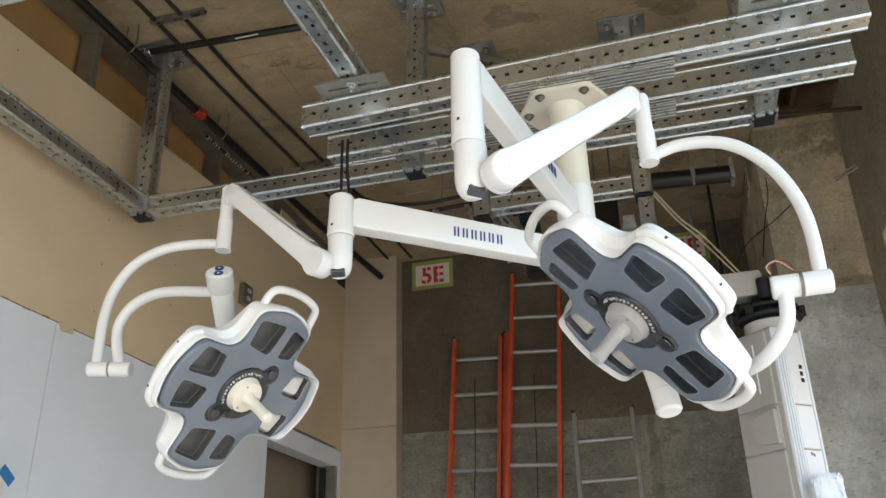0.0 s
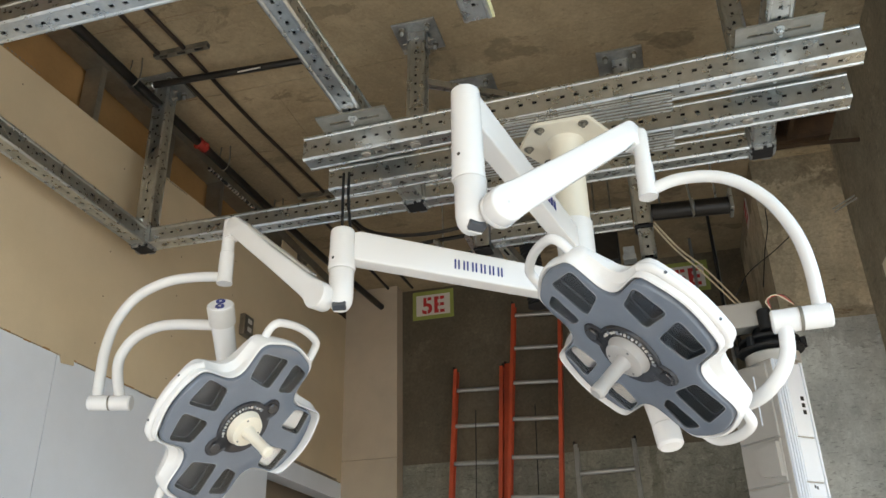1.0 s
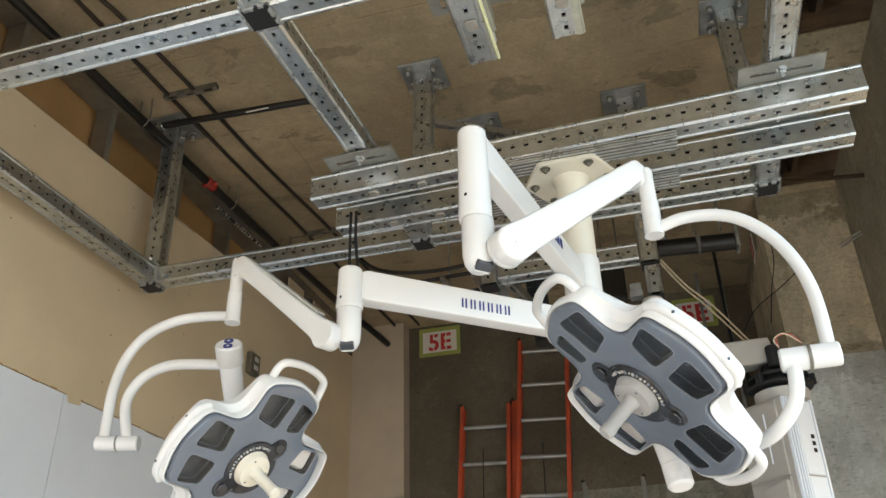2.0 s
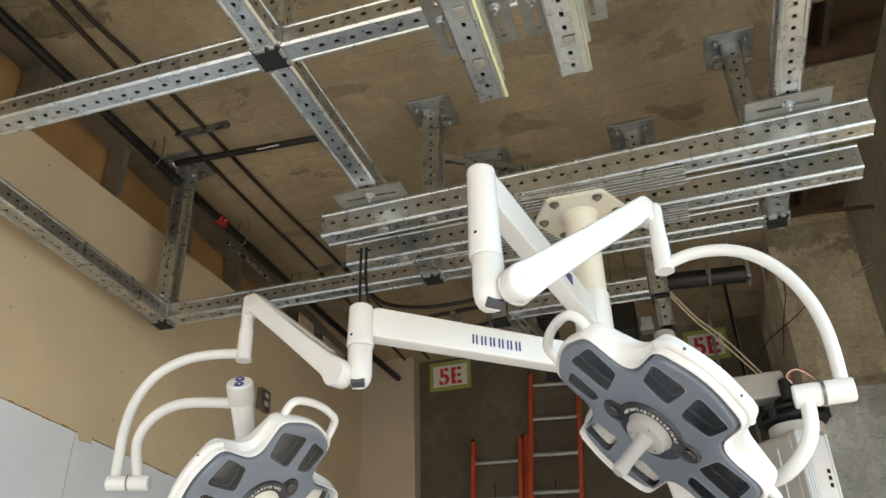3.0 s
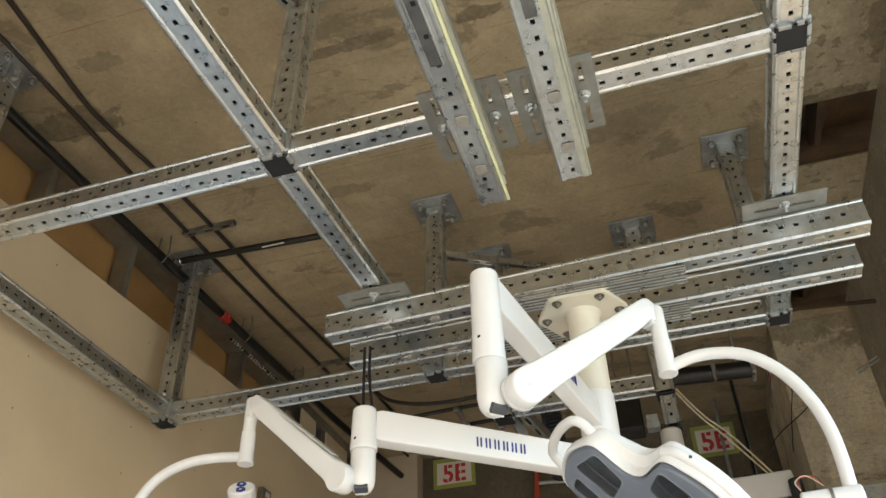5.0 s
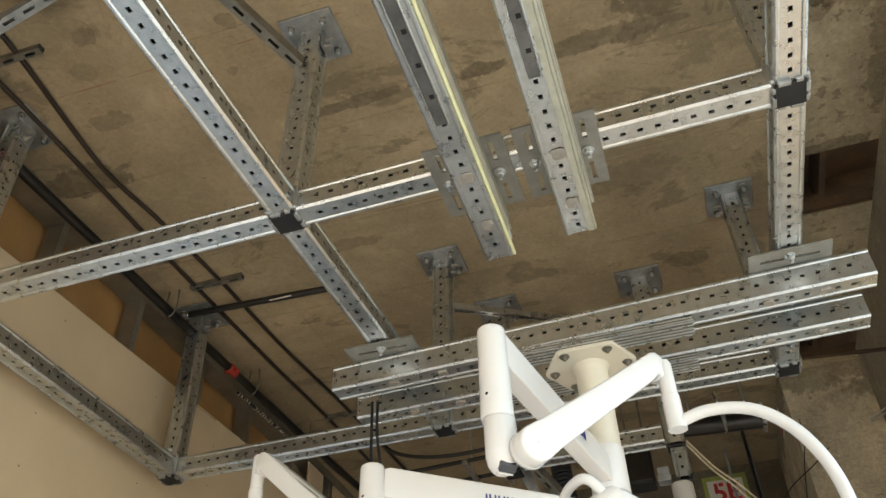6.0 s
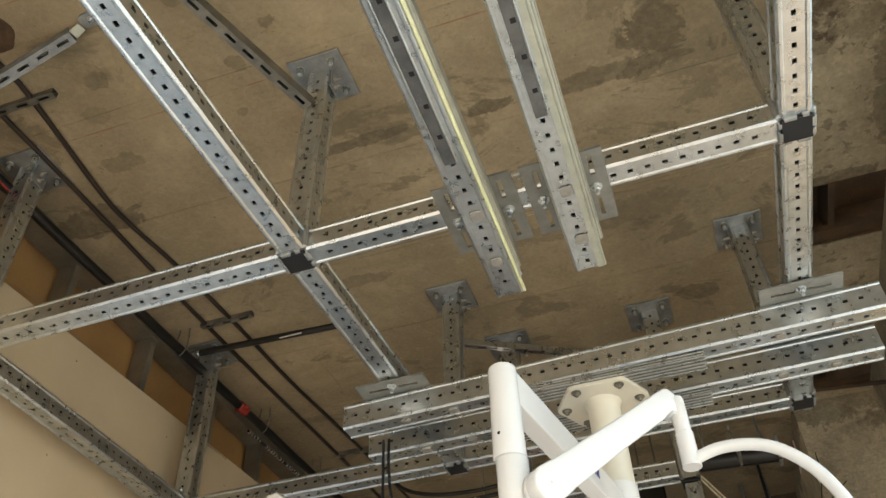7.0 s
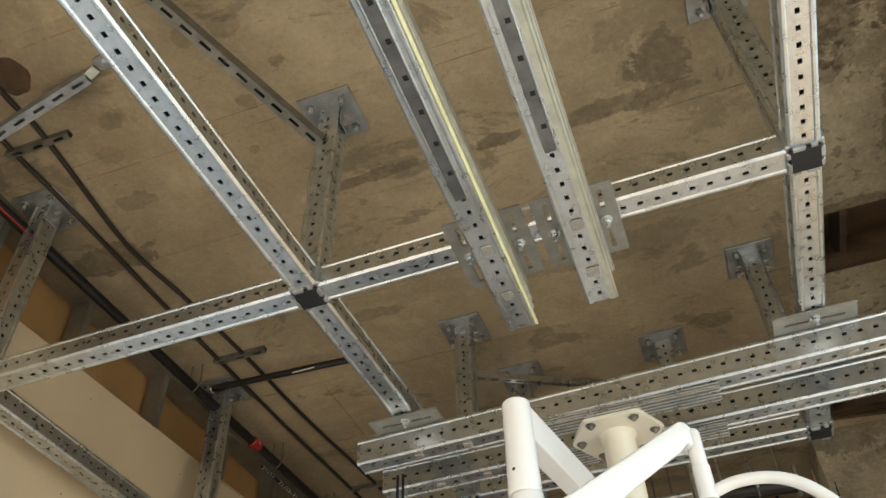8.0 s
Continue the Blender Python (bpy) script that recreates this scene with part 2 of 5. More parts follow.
# white of pole and flange, with warm bounced light put into the colour
WARM_LIT_WHITE = material("warm_lit_white", (0.64, 0.60, 0.50), 0.35, 0.0, 0.03, 3.0, 0.0)
CREAM = material("cream_plastic", (0.78, 0.72, 0.60), 0.4, 0.0, 0.05, 8.0, 0.0)
GREY_FACE = material("grey_polycarbonate", (0.15, 0.172, 0.208), 0.11, 0.0, 0.08, 5.0, 0.0)
PANE = material("smoked_reflector", (0.085, 0.085, 0.090), 0.2, 0.7, 0.2, 8.0, 0.0, spec=0.5)
# the reflector again, with the daylight falling on it put into the colour
PANE_LIT = material("lit_reflector", (0.95, 0.80, 0.68), 0.3, 0.1, 0.06, 9.0, 0.0)
PANE_EDGE = material("window_rim", (0.26, 0.275, 0.30), 0.18, 0.0, 0.1, 9.0, 0.0)
DARK_RING = material("dark_bezel", (0.04, 0.04, 0.045), 0.12, 0.2, 0.3, 20.0, 0.0)
GLASS = bpy.data.materials.new("clear_window")
GLASS.use_nodes = True
for key, v in (("Base Color", (0.86, 0.88, 0.9, 1)), ("Roughness", 0.03), ("IOR", 1.3), ("Transmission Weight", 1.0)):
    GLASS.node_tree.nodes["Principled BSDF"].inputs[key].default_value = v
GRIP_GREY = material("grey_grip", (0.40, 0.385, 0.37), 0.4, 0.0, 0.08, 8.0, 0.0)
SLOT_GREY = material("slot_grey", (0.05, 0.055, 0.065), 0.4, 0.0, 0.1, 8.0, 0.0)
HUB = material("hub_grey", (0.55, 0.53, 0.50), 0.4, 0.1, 0.06, 8.0, 0.0)
# black plastic; also the painted dark inside girders, rails and conduit
BLACK = material("black_plastic_and_dark", (0.014, 0.014, 0.015), 0.6, 0.0, 0.2, 20.0, 0.02, spec=0.3)
BLACK_PIPE = material("black_pipe", (0.018, 0.0155, 0.0135), 0.34, 0.3, 0.3, 10.0, 0.05)
BROWN_PIPE = material("brown_conduit", (0.034, 0.022, 0.015), 0.5, 0.2, 0.3, 10.0, 0.05)
RED = material("red_fitting", (0.33, 0.028, 0.02), 0.4, 0.0, 0.2, 15.0, 0.02)
LADDER_RED = material("ladder_fibreglass", (0.50, 0.075, 0.03), 0.45, 0.0, 0.15, 6.0, 0.05, (0.30, 0.05, 0.03), 4.0, 0.5)
BRIGHT = material("bright_conduit", (0.66, 0.65, 0.62), 0.28, 0.85, 0.15, 12.0, 0.0)
ALU = material("worn_aluminium", (0.46, 0.46, 0.45), 0.45, 0.8, 0.15, 12.0, 0.03)
PAPER = material("white_paper", (0.66, 0.62, 0.58), 0.8, 0.0, 0.04, 5.0, 0.0)
GREEN_TAPE = material("green_tape", (0.28, 0.32, 0.075), 0.6, 0.0, 0.1, 9.0, 0.0)
BLUE_TAPE = material("blue_tape", (0.03, 0.20, 0.48), 0.6, 0.0, 0.1, 9.0, 0.0)
RED_PAINT = material("red_stencil_paint", (0.50, 0.03, 0.03), 0.6, 0.0, 0.2, 12.0, 0.0)
BLUE_INK = material("blue_ink", (0.025, 0.04, 0.19), 0.5, 0.0, 0.1, 9.0, 0.0)
GROOVE = material("track_groove_grey", (0.22, 0.25, 0.32), 0.5, 0.0, 0.1, 8.0, 0.0)
# column panels: side's shade and front's blue sky reflection are in these colours
BEIGE_PANEL = material("beige_panel", (0.405, 0.38, 0.345), 0.45, 0.0, 0.06, 4.0, 0.0)
WHITE_PANEL = material("white_panel", (0.76, 0.81, 0.88), 0.4, 0.0, 0.03, 4.0, 0.0)
CORD = material("tan_cord", (0.48, 0.40, 0.28), 0.8, 0.0, 0.2, 30.0, 0.1)
FLOOR = material("slab_floor", (0.44, 0.45, 0.455), 0.7, 0.0, 0.15, 1.5, 0.2, (0.25, 0.25, 0.245), 1.0, 0.5)
GROUND = material("outdoor_paving", (0.58, 0.47, 0.33), 0.9, 0.0, 0.15, 0.6, 0.3)

# ---- shape helpers ----
X, Y, Z = Vector((1, 0, 0)), Vector((0, 1, 0)), Vector((0, 0, 1))


def to_mesh(name, bm, mat, smooth=False):
    me = bpy.data.meshes.new(name)
    bmesh.ops.recalc_face_normals(bm, faces=bm.faces)
    bm.to_mesh(me)
    bm.free()
    me.materials.append(mat)
    if smooth:
        for p in me.polygons:
            p.use_smooth = True
        me.set_sharp_from_angle(angle=radians(38))
    return me


def thing(name, label, category, at=(0, 0, 0), kind="", group=""):
    ob = new(name)
    ob.empty_display_size = 0.1
    ob.location = at
    return tagged(ob, label, category, group, kind)


def part(name, bm, mat, parent, label="", smooth=False):
    """Links a bmesh, given in the world, as one mesh under a thing or part."""
    me = to_mesh(name, bm, mat, smooth) if isinstance(bm, bmesh.types.BMesh) else bm
    ob = new(name, me)
    if parent:
        ob.parent = parent
        ob.matrix_parent_inverse = (Matrix.Translation(-world_place(parent)))
    return tagged(ob, label)


def world_place(ob):
    """The place of an unturned thing and its parents."""
    p = Vector(ob.location)
    if ob.parent:
        p = p + world_place(ob.parent) + ob.matrix_parent_inverse.translation
    return p


def whole(name, bm, mat, label, category, kind="", group="", smooth=False):
    return tagged(new(name, to_mesh(name, bm, mat, smooth)), label, category, group, kind)


def box(lo, hi, bevel=0.0, bm=None, m=None, segments=1):
    own = bmesh.new()
    lo, hi = Vector(lo), Vector(hi)
    bmesh.ops.create_cube(own, size=1, matrix=Matrix.LocRotScale((lo + hi) / 2, None, hi - lo))
    if bevel:
        bmesh.ops.bevel(own, geom=own.edges[:], offset=bevel, segments=segments, affect="EDGES", profile=0.6)
    if m is not None:
        bmesh.ops.transform(own, matrix=m, verts=own.verts)
    return merge(bm, own)


def merge(bm, own):
    if bm is None:
        return own
    me = bpy.data.meshes.new("tmp")
    own.to_mesh(me)
    own.free()
    bm.from_mesh(me)
    bpy.data.meshes.remove(me)
    return bm


def frame_of(a, b, up=Z):
    """A turn whose x runs from a to b, z near up; placed at a."""
    x = (Vector(b) - Vector(a)).normalized()
    up = Vector(up)
    if abs(x.dot(up)) > 0.99:
        up = Y
    y = up.cross(x).normalized()
    z = x.cross(y)
    m = Matrix((x, y, z)).transposed().to_4x4()
    m.translation = a
    return m


def lathe(rings, m, bm=None, n=28):
    """A round body: rings of (distance along x, radius)."""
    own = bmesh.new()
    loops = []
    for d, r in rings:
        loops.append([own.verts.new((d, r * math.cos(2 * math.pi * k / n), r * math.sin(2 * math.pi * k / n))) for k in range(n)])
    for a, b in zip(loops, loops[1:]):
        for k in range(n):
            own.faces.new((a[k], a[(k + 1) % n], b[(k + 1) % n], b[k]))
    own.faces.new(loops[0])
    own.faces.new(loops[-1])
    bmesh.ops.transform(own, matrix=m, verts=own.verts)
    return merge(bm, own)


def rod(a, b, r, bm=None, n=20, bevel=None):
    a, b = Vector(a), Vector(b)
    length, e = (b - a).length, (r * 0.15 if bevel is None else bevel)
    return lathe([(0, r - e), (e, r), (length - e, r), (length, r - e)], frame_of(a, b), bm, n)


def spline(points, steps=8):
    """A smooth line through a few points."""
    p = [Vector(q) for q in points]
    p = [p[0] * 2 - p[1]] + p + [p[-1] * 2 - p[-2]]
    out = []
    for i in range(1, len(p) - 2):
        for k in range(steps):
            t = k / steps
            out.append(0.5 * ((2 * p[i]) + (p[i + 1] - p[i - 1]) * t + (2 * p[i - 1] - 5 * p[i] + 4 * p[i + 1] - p[i + 2]) * t * t
                              + (3 * p[i] - p[i - 1] - 3 * p[i + 1] + p[i + 2]) * t ** 3))
    return out + [p[-2]]


def tube(points, r, bm=None, n=14, steps=8):
    line = spline(points, steps) if steps > 1 else [Vector(q) for q in points]
    own = bmesh.new()
    side, loops = None, []
    for i, q in enumerate(line):
        d = (line[min(i + 1, len(line) - 1)] - line[max(i - 1, 0)]).normalized()
        if side is None:
            side = d.cross(Z if abs(d.z) < 0.9 else X).normalized()
        side = (side - d * side.dot(d)).normalized()
        other = d.cross(side)
        loops.append([own.verts.new(q + r * (math.cos(2 * math.pi * k / n) * side + math.sin(2 * math.pi * k / n) * other)) for k in range(n)])
    for a, b in zip(loops, loops[1:]):
        for k in range(n):
            own.faces.new((a[k], a[(k + 1) % n], b[(k + 1) % n], b[k]))
    own.faces.new(loops[0])
    own.faces.new(loops[-1])
    return merge(bm, own)


def rounded(corners, radii, steps=6):
    """A flat outline with each corner rounded."""
    out, n = [], len(corners)
    for i in range(n):
        p, a, b = Vector(corners[i]), Vector(corners[i - 1]), Vector(corners[(i + 1) % n])
        r = radii[i] if isinstance(radii, (list, tuple)) else radii
        u, v = (a - p).normalized(), (b - p).normalized()
        ang = u.angle(v)
        d = min(r / math.tan(ang / 2), (a - p).length * 0.48, (b - p).length * 0.48)
        s, e = p + u * d, p + v * d
        for k in range(steps + 1):
            t = k / steps
            out.append(s * (1 - t) ** 2 + p * 2 * t * (1 - t) + e * t * t)
    return out


def loft(outlines, m=None, bm=None):
    """Closed outlines of equal count, joined one to the next and capped."""
    own = bmesh.new()
    loops = [[own.verts.new(q) for q in o] for o in outlines]
    n = len(loops[0])
    for a, b in zip(loops, loops[1:]):
        for k in range(n):
            own.faces.new((a[k], a[(k + 1) % n], b[(k + 1) % n], b[k]))
    own.faces.new(loops[0])
    own.faces.new(loops[-1])
    if m is not None:
        bmesh.ops.transform(own, matrix=m, verts=own.verts)
    return merge(bm, own)


def slab(corners, radii, z0, z1, m=None, bm=None, edge=0.0015):
    o = rounded(corners, radii, 4)
    c = sum(o, Vector((0, 0))) / len(o)
    inner = [c + (q - c) * (1 - edge / max(0.01, (q - c).length)) for q in o]
    lift = lambda pts, z: [Vector((q.x, q.y, z)) for q in pts]
    e = min(edge, abs(z1 - z0) / 3) * (1 if z1 > z0 else -1)
    return loft([lift(o, z0), lift(o, z1 - e), lift(inner, z1)], m, bm)


def nut(place, way, r=0.011, h=0.01, bm=None):
    """A hexagon bolt head with a washer and the end of its rod."""
    m = frame_of(Vector(place), Vector(place) + Vector(way))
    own = lathe([(0, r * 1.5), (0.003, r * 1.5)], m, None, 14)
    own = lathe([(0.003, r), (0.003 + h, r), (0.0045 + h, r * 0.8)], m, own, 6)
    own = lathe([(0.004 + h, r * 0.5), (0.02 + h, r * 0.5)], m, own, 8)
    return merge(bm, own)


# girders: a square section with ribbed edges and a row of punched holes on each side
PITCH = 0.0512


def girder_mesh(length, wide=0.09, tall=0.09, hole=(0.0165, 0.0125), ridge=0.007, groove=0.004, pitch=PITCH, known=None):
    """known: the distance of any one hole from the start."""
    vs, fs = [], []
    start = (length % pitch) / 2 if known is None else (known - pitch / 2) % pitch
    n = max(1, int((length - start) / pitch + 1e-6))
    last = start + n * pitch

    def quad(a, b, c, d):
        i = len(vs)
        vs.extend((a, b, c, d))
        fs.append((i, i + 1, i + 2, i + 3))

    for face in range(4):
        half, out = ((wide / 2, tall / 2), (tall / 2, wide / 2))[face % 2]

        def at(x, v, d):
            y, z = v, out + d
            for _ in range(face):
                y, z = -z, y
            return (x, y, z)
        v3, v2 = half - ridge, half - ridge - 0.007
        v1 = v2 - 0.004
        # ridges and the chamfer to the next side
        for s in (-1, 1):
            line = [(v1, -groove), (v2, 0), (v3, 0)]
            for (a, da), (b, db) in zip(line, line[1:]):
                quad(at(0, s * a, da), at(length, s * a, da), at(length, s * b, db), at(0, s * b, db))
        quad(at(0, v3, 0), at(length, v3, 0), at(length, half, -ridge), at(0, half, -ridge))
        # web with holes
        hx, hv = hole[0] / 2, hole[1] / 2
        for c0, c1 in ((0, start), (last, length)):
            if c1 - c0 > 1e-6:
                quad(at(c0, -v1, -groove), at(c1, -v1, -groove), at(c1, v1, -groove), at(c0, v1, -groove))
        for k in range(n):
            x0 = start + k * pitch
            x1, xm = x0 + pitch, x0 + pitch / 2
            o = [at(x0, -v1, -groove), at(x1, -v1, -groove), at(x1, v1, -groove), at(x0, v1, -groove)]
            h = [at(xm - hx, -hv, -groove), at(xm + hx, -hv, -groove), at(xm + hx, hv, -groove), at(xm - hx, hv, -groove)]
            w = [at(xm - hx, -hv, -groove - 0.005), at(xm + hx, -hv, -groove - 0.005), at(xm + hx, hv, -groove - 0.005), at(xm - hx, hv, -groove - 0.005)]
            for j in range(4):
                quad(o[j], o[(j + 1) % 4], h[(j + 1) % 4], h[j])
                quad(h[j], h[(j + 1) % 4], w[(j + 1) % 4], w[j])
    # an added smaller closed tube, black to paint the dark inside the holes
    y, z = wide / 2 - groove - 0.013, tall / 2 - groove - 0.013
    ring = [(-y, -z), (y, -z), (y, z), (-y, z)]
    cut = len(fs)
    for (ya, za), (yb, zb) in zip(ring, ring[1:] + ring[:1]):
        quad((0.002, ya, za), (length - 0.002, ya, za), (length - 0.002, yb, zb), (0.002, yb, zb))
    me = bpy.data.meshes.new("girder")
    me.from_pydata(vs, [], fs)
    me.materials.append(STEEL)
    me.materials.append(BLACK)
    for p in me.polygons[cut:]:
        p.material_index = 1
    return me


def girder(name, a, b, parent, wide=0.09, tall=0.09, label="", mat=None, pitch=PITCH, known=None):
    """A girder whose middle line runs from a to b."""
    a, b = Vector(a), Vector(b)
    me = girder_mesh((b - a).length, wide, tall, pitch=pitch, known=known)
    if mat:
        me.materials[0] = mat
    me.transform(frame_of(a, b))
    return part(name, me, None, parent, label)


def end_cap(place, parent, size=0.1, sleeve=True):
    """The black square cap that closes a joint from below, with its steel clamp collar."""
    p = Vector(place)
    s = size / 2
    collar = box(p + Vector((-s - 0.006, -s - 0.006, 0.004)), p + Vector((s + 0.006, s + 0.006, 0.104)), 0.006)
    if sleeve:
        part("joint_collar", collar, STEEL_DULL, parent)
    else:
        collar.free()
    s -= 0.006
    cap = part("end_cap", box(p + Vector((-s, -s, -0.008)), p + Vector((s, s, 0.0035)), 0.003), BLACK, parent, "black plastic end cap")
    # bent steel claws along the sides of the cap
    for a in (0, 90, 180, 270) if sleeve else ():
        turn = Matrix.Translation(p) @ Matrix.Rotation(radians(a), 4, "Z")
        for e, half, low in ((-0.018, 0.019, 0.0085), (0.024, 0.011, 0.005)):
            claw = box((s + 0.0005, e - half, -low), (s + 0.0085, e + half, 0.020), 0.0025, None, turn)
            part("claw", box((s - 0.004, e - half + 0.002, -low - 0.0025), (s + 0.0065, e + half - 0.002, -low - 0.0002), 0.001, claw, turn), STEEL_DULL, cap)


def base_plate(place, parent, size=(0.24, 0.24)):
    """A plate bolted up under the slab."""
    m = Matrix.Translation(place)
    sx, sy = size[0] / 2, size[1] / 2
    plate = part("base_plate", box((-sx, -sy, -0.012), (sx, sy, 0), 0.002, None, m), STEEL_DULL, parent, "blue-grey zinc-plated base plate")
    for dx, dy in ((1, 1), (1, -1), (-1, 1), (-1, -1)):
        q = m @ Vector((dx * (sx - 0.045), dy * (sy - 0.042), -0.012))
        anchor = part("bolt", lathe([(0, 0.017), (0.003, 0.017), (0.003, 0.0095), (0.034, 0.0095), (0.036, 0.006)], frame_of(q, q - Z), None, 12), STEEL, plate, "bright wedge anchor stud")
        part("nut", lathe([(0.003, 0.0155), (0.015, 0.0155), (0.017, 0.012)], frame_of(q, q - Z), None, 6), STRUT, anchor)


def grid_plate(xs, ys, holes, z0, z1):
    """One plate over a grid of cells, with some cells cut through."""
    own = bmesh.new()
    solid = {(i, j) for i in range(len(xs) - 1) for j in range(len(ys) - 1)} - set(holes)
    at = {}

    def v(i, j, k):
        if (i, j, k) not in at:
            at[i, j, k] = own.verts.new((xs[i], ys[j], (z0, z1)[k]))
        return at[i, j, k]
    for i, j in sorted(solid):
        for k in (0, 1):
            own.faces.new((v(i, j, k), v(i + 1, j, k), v(i + 1, j + 1, k), v(i, j + 1, k)))
        for (a, b), (di, dj) in ((((i, j), (i + 1, j)), (0, -1)), (((i, j + 1), (i + 1, j + 1)), (0, 1)), (((i, j), (i, j + 1)), (-1, 0)), (((i + 1, j), (i + 1, j + 1)), (1, 0))):
            if (i + di, j + dj) not in solid:
                own.faces.new((v(*a, 0), v(*b, 0), v(*b, 1), v(*a, 1)))
    return own


def slotted_plate(lo, hi, parent, mat=None):
    """A flat plate with two long slots, cut through."""
    lo, hi = Vector(lo), Vector(hi)
    xs = [lo.x, lo.x + 0.04, lo.x + 0.12, hi.x - 0.12, hi.x - 0.04, hi.x]
    ym, ws = (lo.y + hi.y) / 2, 0.007
    return part("slotted_plate", grid_plate(xs, [lo.y, ym - ws, ym + ws, hi.y], [(1, 1), (3, 1)], lo.z, hi.z), mat or PLATE, parent)

# ---- the large structure ----
ZC = 4.165                   # underside of the slab
WEST, EAST, NORTH, SOUTH = -2.575, 1.2, 6.6, -1.3


def structure(name, boxes, mat, label, category):
    bm = None
    for lo, hi in boxes:
        bm = box(lo, hi, 0, bm)
    return whole(name, bm, mat, label, category, "structure")


whole("ground", box((-300, -300, -0.5), (300, 300, -0.06)), GROUND, "pale outdoor paving around the building", "ground", "structure")
structure("floor", [((-4.4, SOUTH, -0.06), (1.6, 7.0, 0.0))], FLOOR, "bare grey concrete floor slab", "floor")
# slab with fins where the form boards met; a paler strip beside the east wall has two blocked-out pockets
SEAMS = [((-4.4, y - 0.004, ZC - 0.0035), (0.70, y + 0.004, ZC + 0.001)) for y in (-0.35, 0.52, 1.13, 1.74, 2.35, 2.96, 3.57, 4.18, 4.79, 5.4)]
SEAMS += [((x - 0.004, y, ZC - 0.0035), (x + 0.004, y + 1.215, ZC + 0.001)) for x, y in ((-0.21, 2.965), (-1.62, 1.745), (-0.62, 0.525), (-1.9, 3.575), (0.1, 4.185))]
structure("ceiling", [((-4.4, SOUTH, ZC), (0.728, 7.0, ZC + 0.35)), ((-4.4, SOUTH, ZC + 0.352), (1.6, 7.0, ZC + 0.5))] + SEAMS, CONCRETE_CEILING,
          "board-marked brown-grey concrete slab ceiling with stains", "ceiling")
P0, P1, P2, P3 = 3.24, 3.69, 4.55, 5.16      # ends of the two pockets
structure("ceiling_strip", [((0.735, SOUTH, ZC - 0.006), (1.6, P0, ZC + 0.35)), ((0.735, P1, ZC - 0.006), (1.6, P2, ZC + 0.35)), ((0.735, P3, ZC - 0.006), (1.6, 7.0, ZC + 0.35))],
          CONCRETE_PALE, "pale pitted concrete strip of ceiling beside the side wall", "ceiling")
for k, (a, b) in enumerate(((P0, P1), (P2, P3))):
    structure("ceiling_pocket_%d" % (k + 1), [((0.737, a + 0.002, ZC + 0.20), (1.3, b - 0.002, ZC + 0.23)), ((0.737, a + 0.002, ZC), (0.747, b - 0.002, ZC + 0.2)), ((0.747, a + 0.002, ZC), (1.3, a + 0.012, ZC + 0.2)),
                                              ((0.747, b - 0.012, ZC), (1.3, b - 0.002, ZC + 0.2)), ((0.95, a + 0.012, ZC + 0.03), (0.98, b - 0.012, ZC + 0.19)),
                                              ((0.74, b - 0.09, ZC + 0.010), (1.3, b - 0.014, ZC + 0.045))], RUST, "dark rusty steel lining of a ceiling pocket", "ceiling")
# west wall: drywall with a doorway near its far end, open above to kraft-faced board behind
D0, D1, DT = 5.19, 6.36, 2.40
def board_wall(y0, y1, z0, bm=None):
    """Upper boards: their cut top edge rises a little towards the back."""
    top = lambda y: 3.69 + 0.05 * (y - 2.0)
    ring = lambda x: [Vector((x, y0, z0)), Vector((x, y1, z0)), Vector((x, y1, top(y1))), Vector((x, y0, top(y0)))]
    return loft([ring(WEST - 0.13), ring(WEST)], None, bm)


whole("wall_west", board_wall(D1, NORTH, 2.535, board_wall(D0, D1, DT + 0.15, board_wall(SOUTH, D0, 2.535))), DRYWALL, "unpainted tan drywall, upper boards of the partition", "wall", "structure")
structure("wall_west_lower", [((WEST - 0.13, SOUTH, 0), (WEST - 0.001, 3.118, 2.530)), ((WEST - 0.13, 3.122, 0), (WEST - 0.001, D0, 2.530)), ((WEST - 0.13, D0, DT), (WEST - 0.001, D1, 2.530)),
                              ((WEST - 0.13, D1, 0), (WEST - 0.001, NORTH, 2.530))], DRYWALL_GREY, "pale grey drywall, lower boards of the partition", "wall")
structure("wall_west_backing", [((WEST - 0.17, SOUTH, 3.5), (WEST - 0.14, 4.94, ZC))], KRAFT, "brown kraft-faced board behind the wall top", "wall")
structure("wall_west_backing_far", [((WEST - 0.17, 4.944, 3.5), (WEST - 0.14, 7.0, ZC))], DRYWALL, "tan board behind the wall top near the corner", "wall")
structure("wall_west_outer", [((-4.4, SOUTH, 0), (-4.2, 7.0, ZC))], CONCRETE_WALL, "plain concrete wall of the room beyond", "wall")
structure("wall_passage", [((WEST - 0.3, 4.9, 0), (WEST - 0.27, 6.6, 3.0))], DULL_BOARD, "brown board standing behind the doorway", "wall")
structure("wall_return_lower", [((WEST, 6.45, 0), (-2.11, NORTH, 2.699))], DRYWALL_SHADED, "pale lower board of the corner return", "wall")
structure("wall_return", [((WEST, 6.45, 2.703), (-2.11, NORTH, ZC))], DRYWALL_SHADED, "narrow drywall return in the corner", "wall")
structure("wall_north", [((-4.4, NORTH, 0), (1.6, NORTH + 0.3, ZC))], CONCRETE_WALL, "dark bare concrete back wall with a paler lower part", "wall")
structure("wall_north_pour", [((-2.11, NORTH - 0.006, 0), (0.72, NORTH - 0.001, 2.66))], CONCRETE_LOW, "paler lower lift of the concrete back wall", "wall")
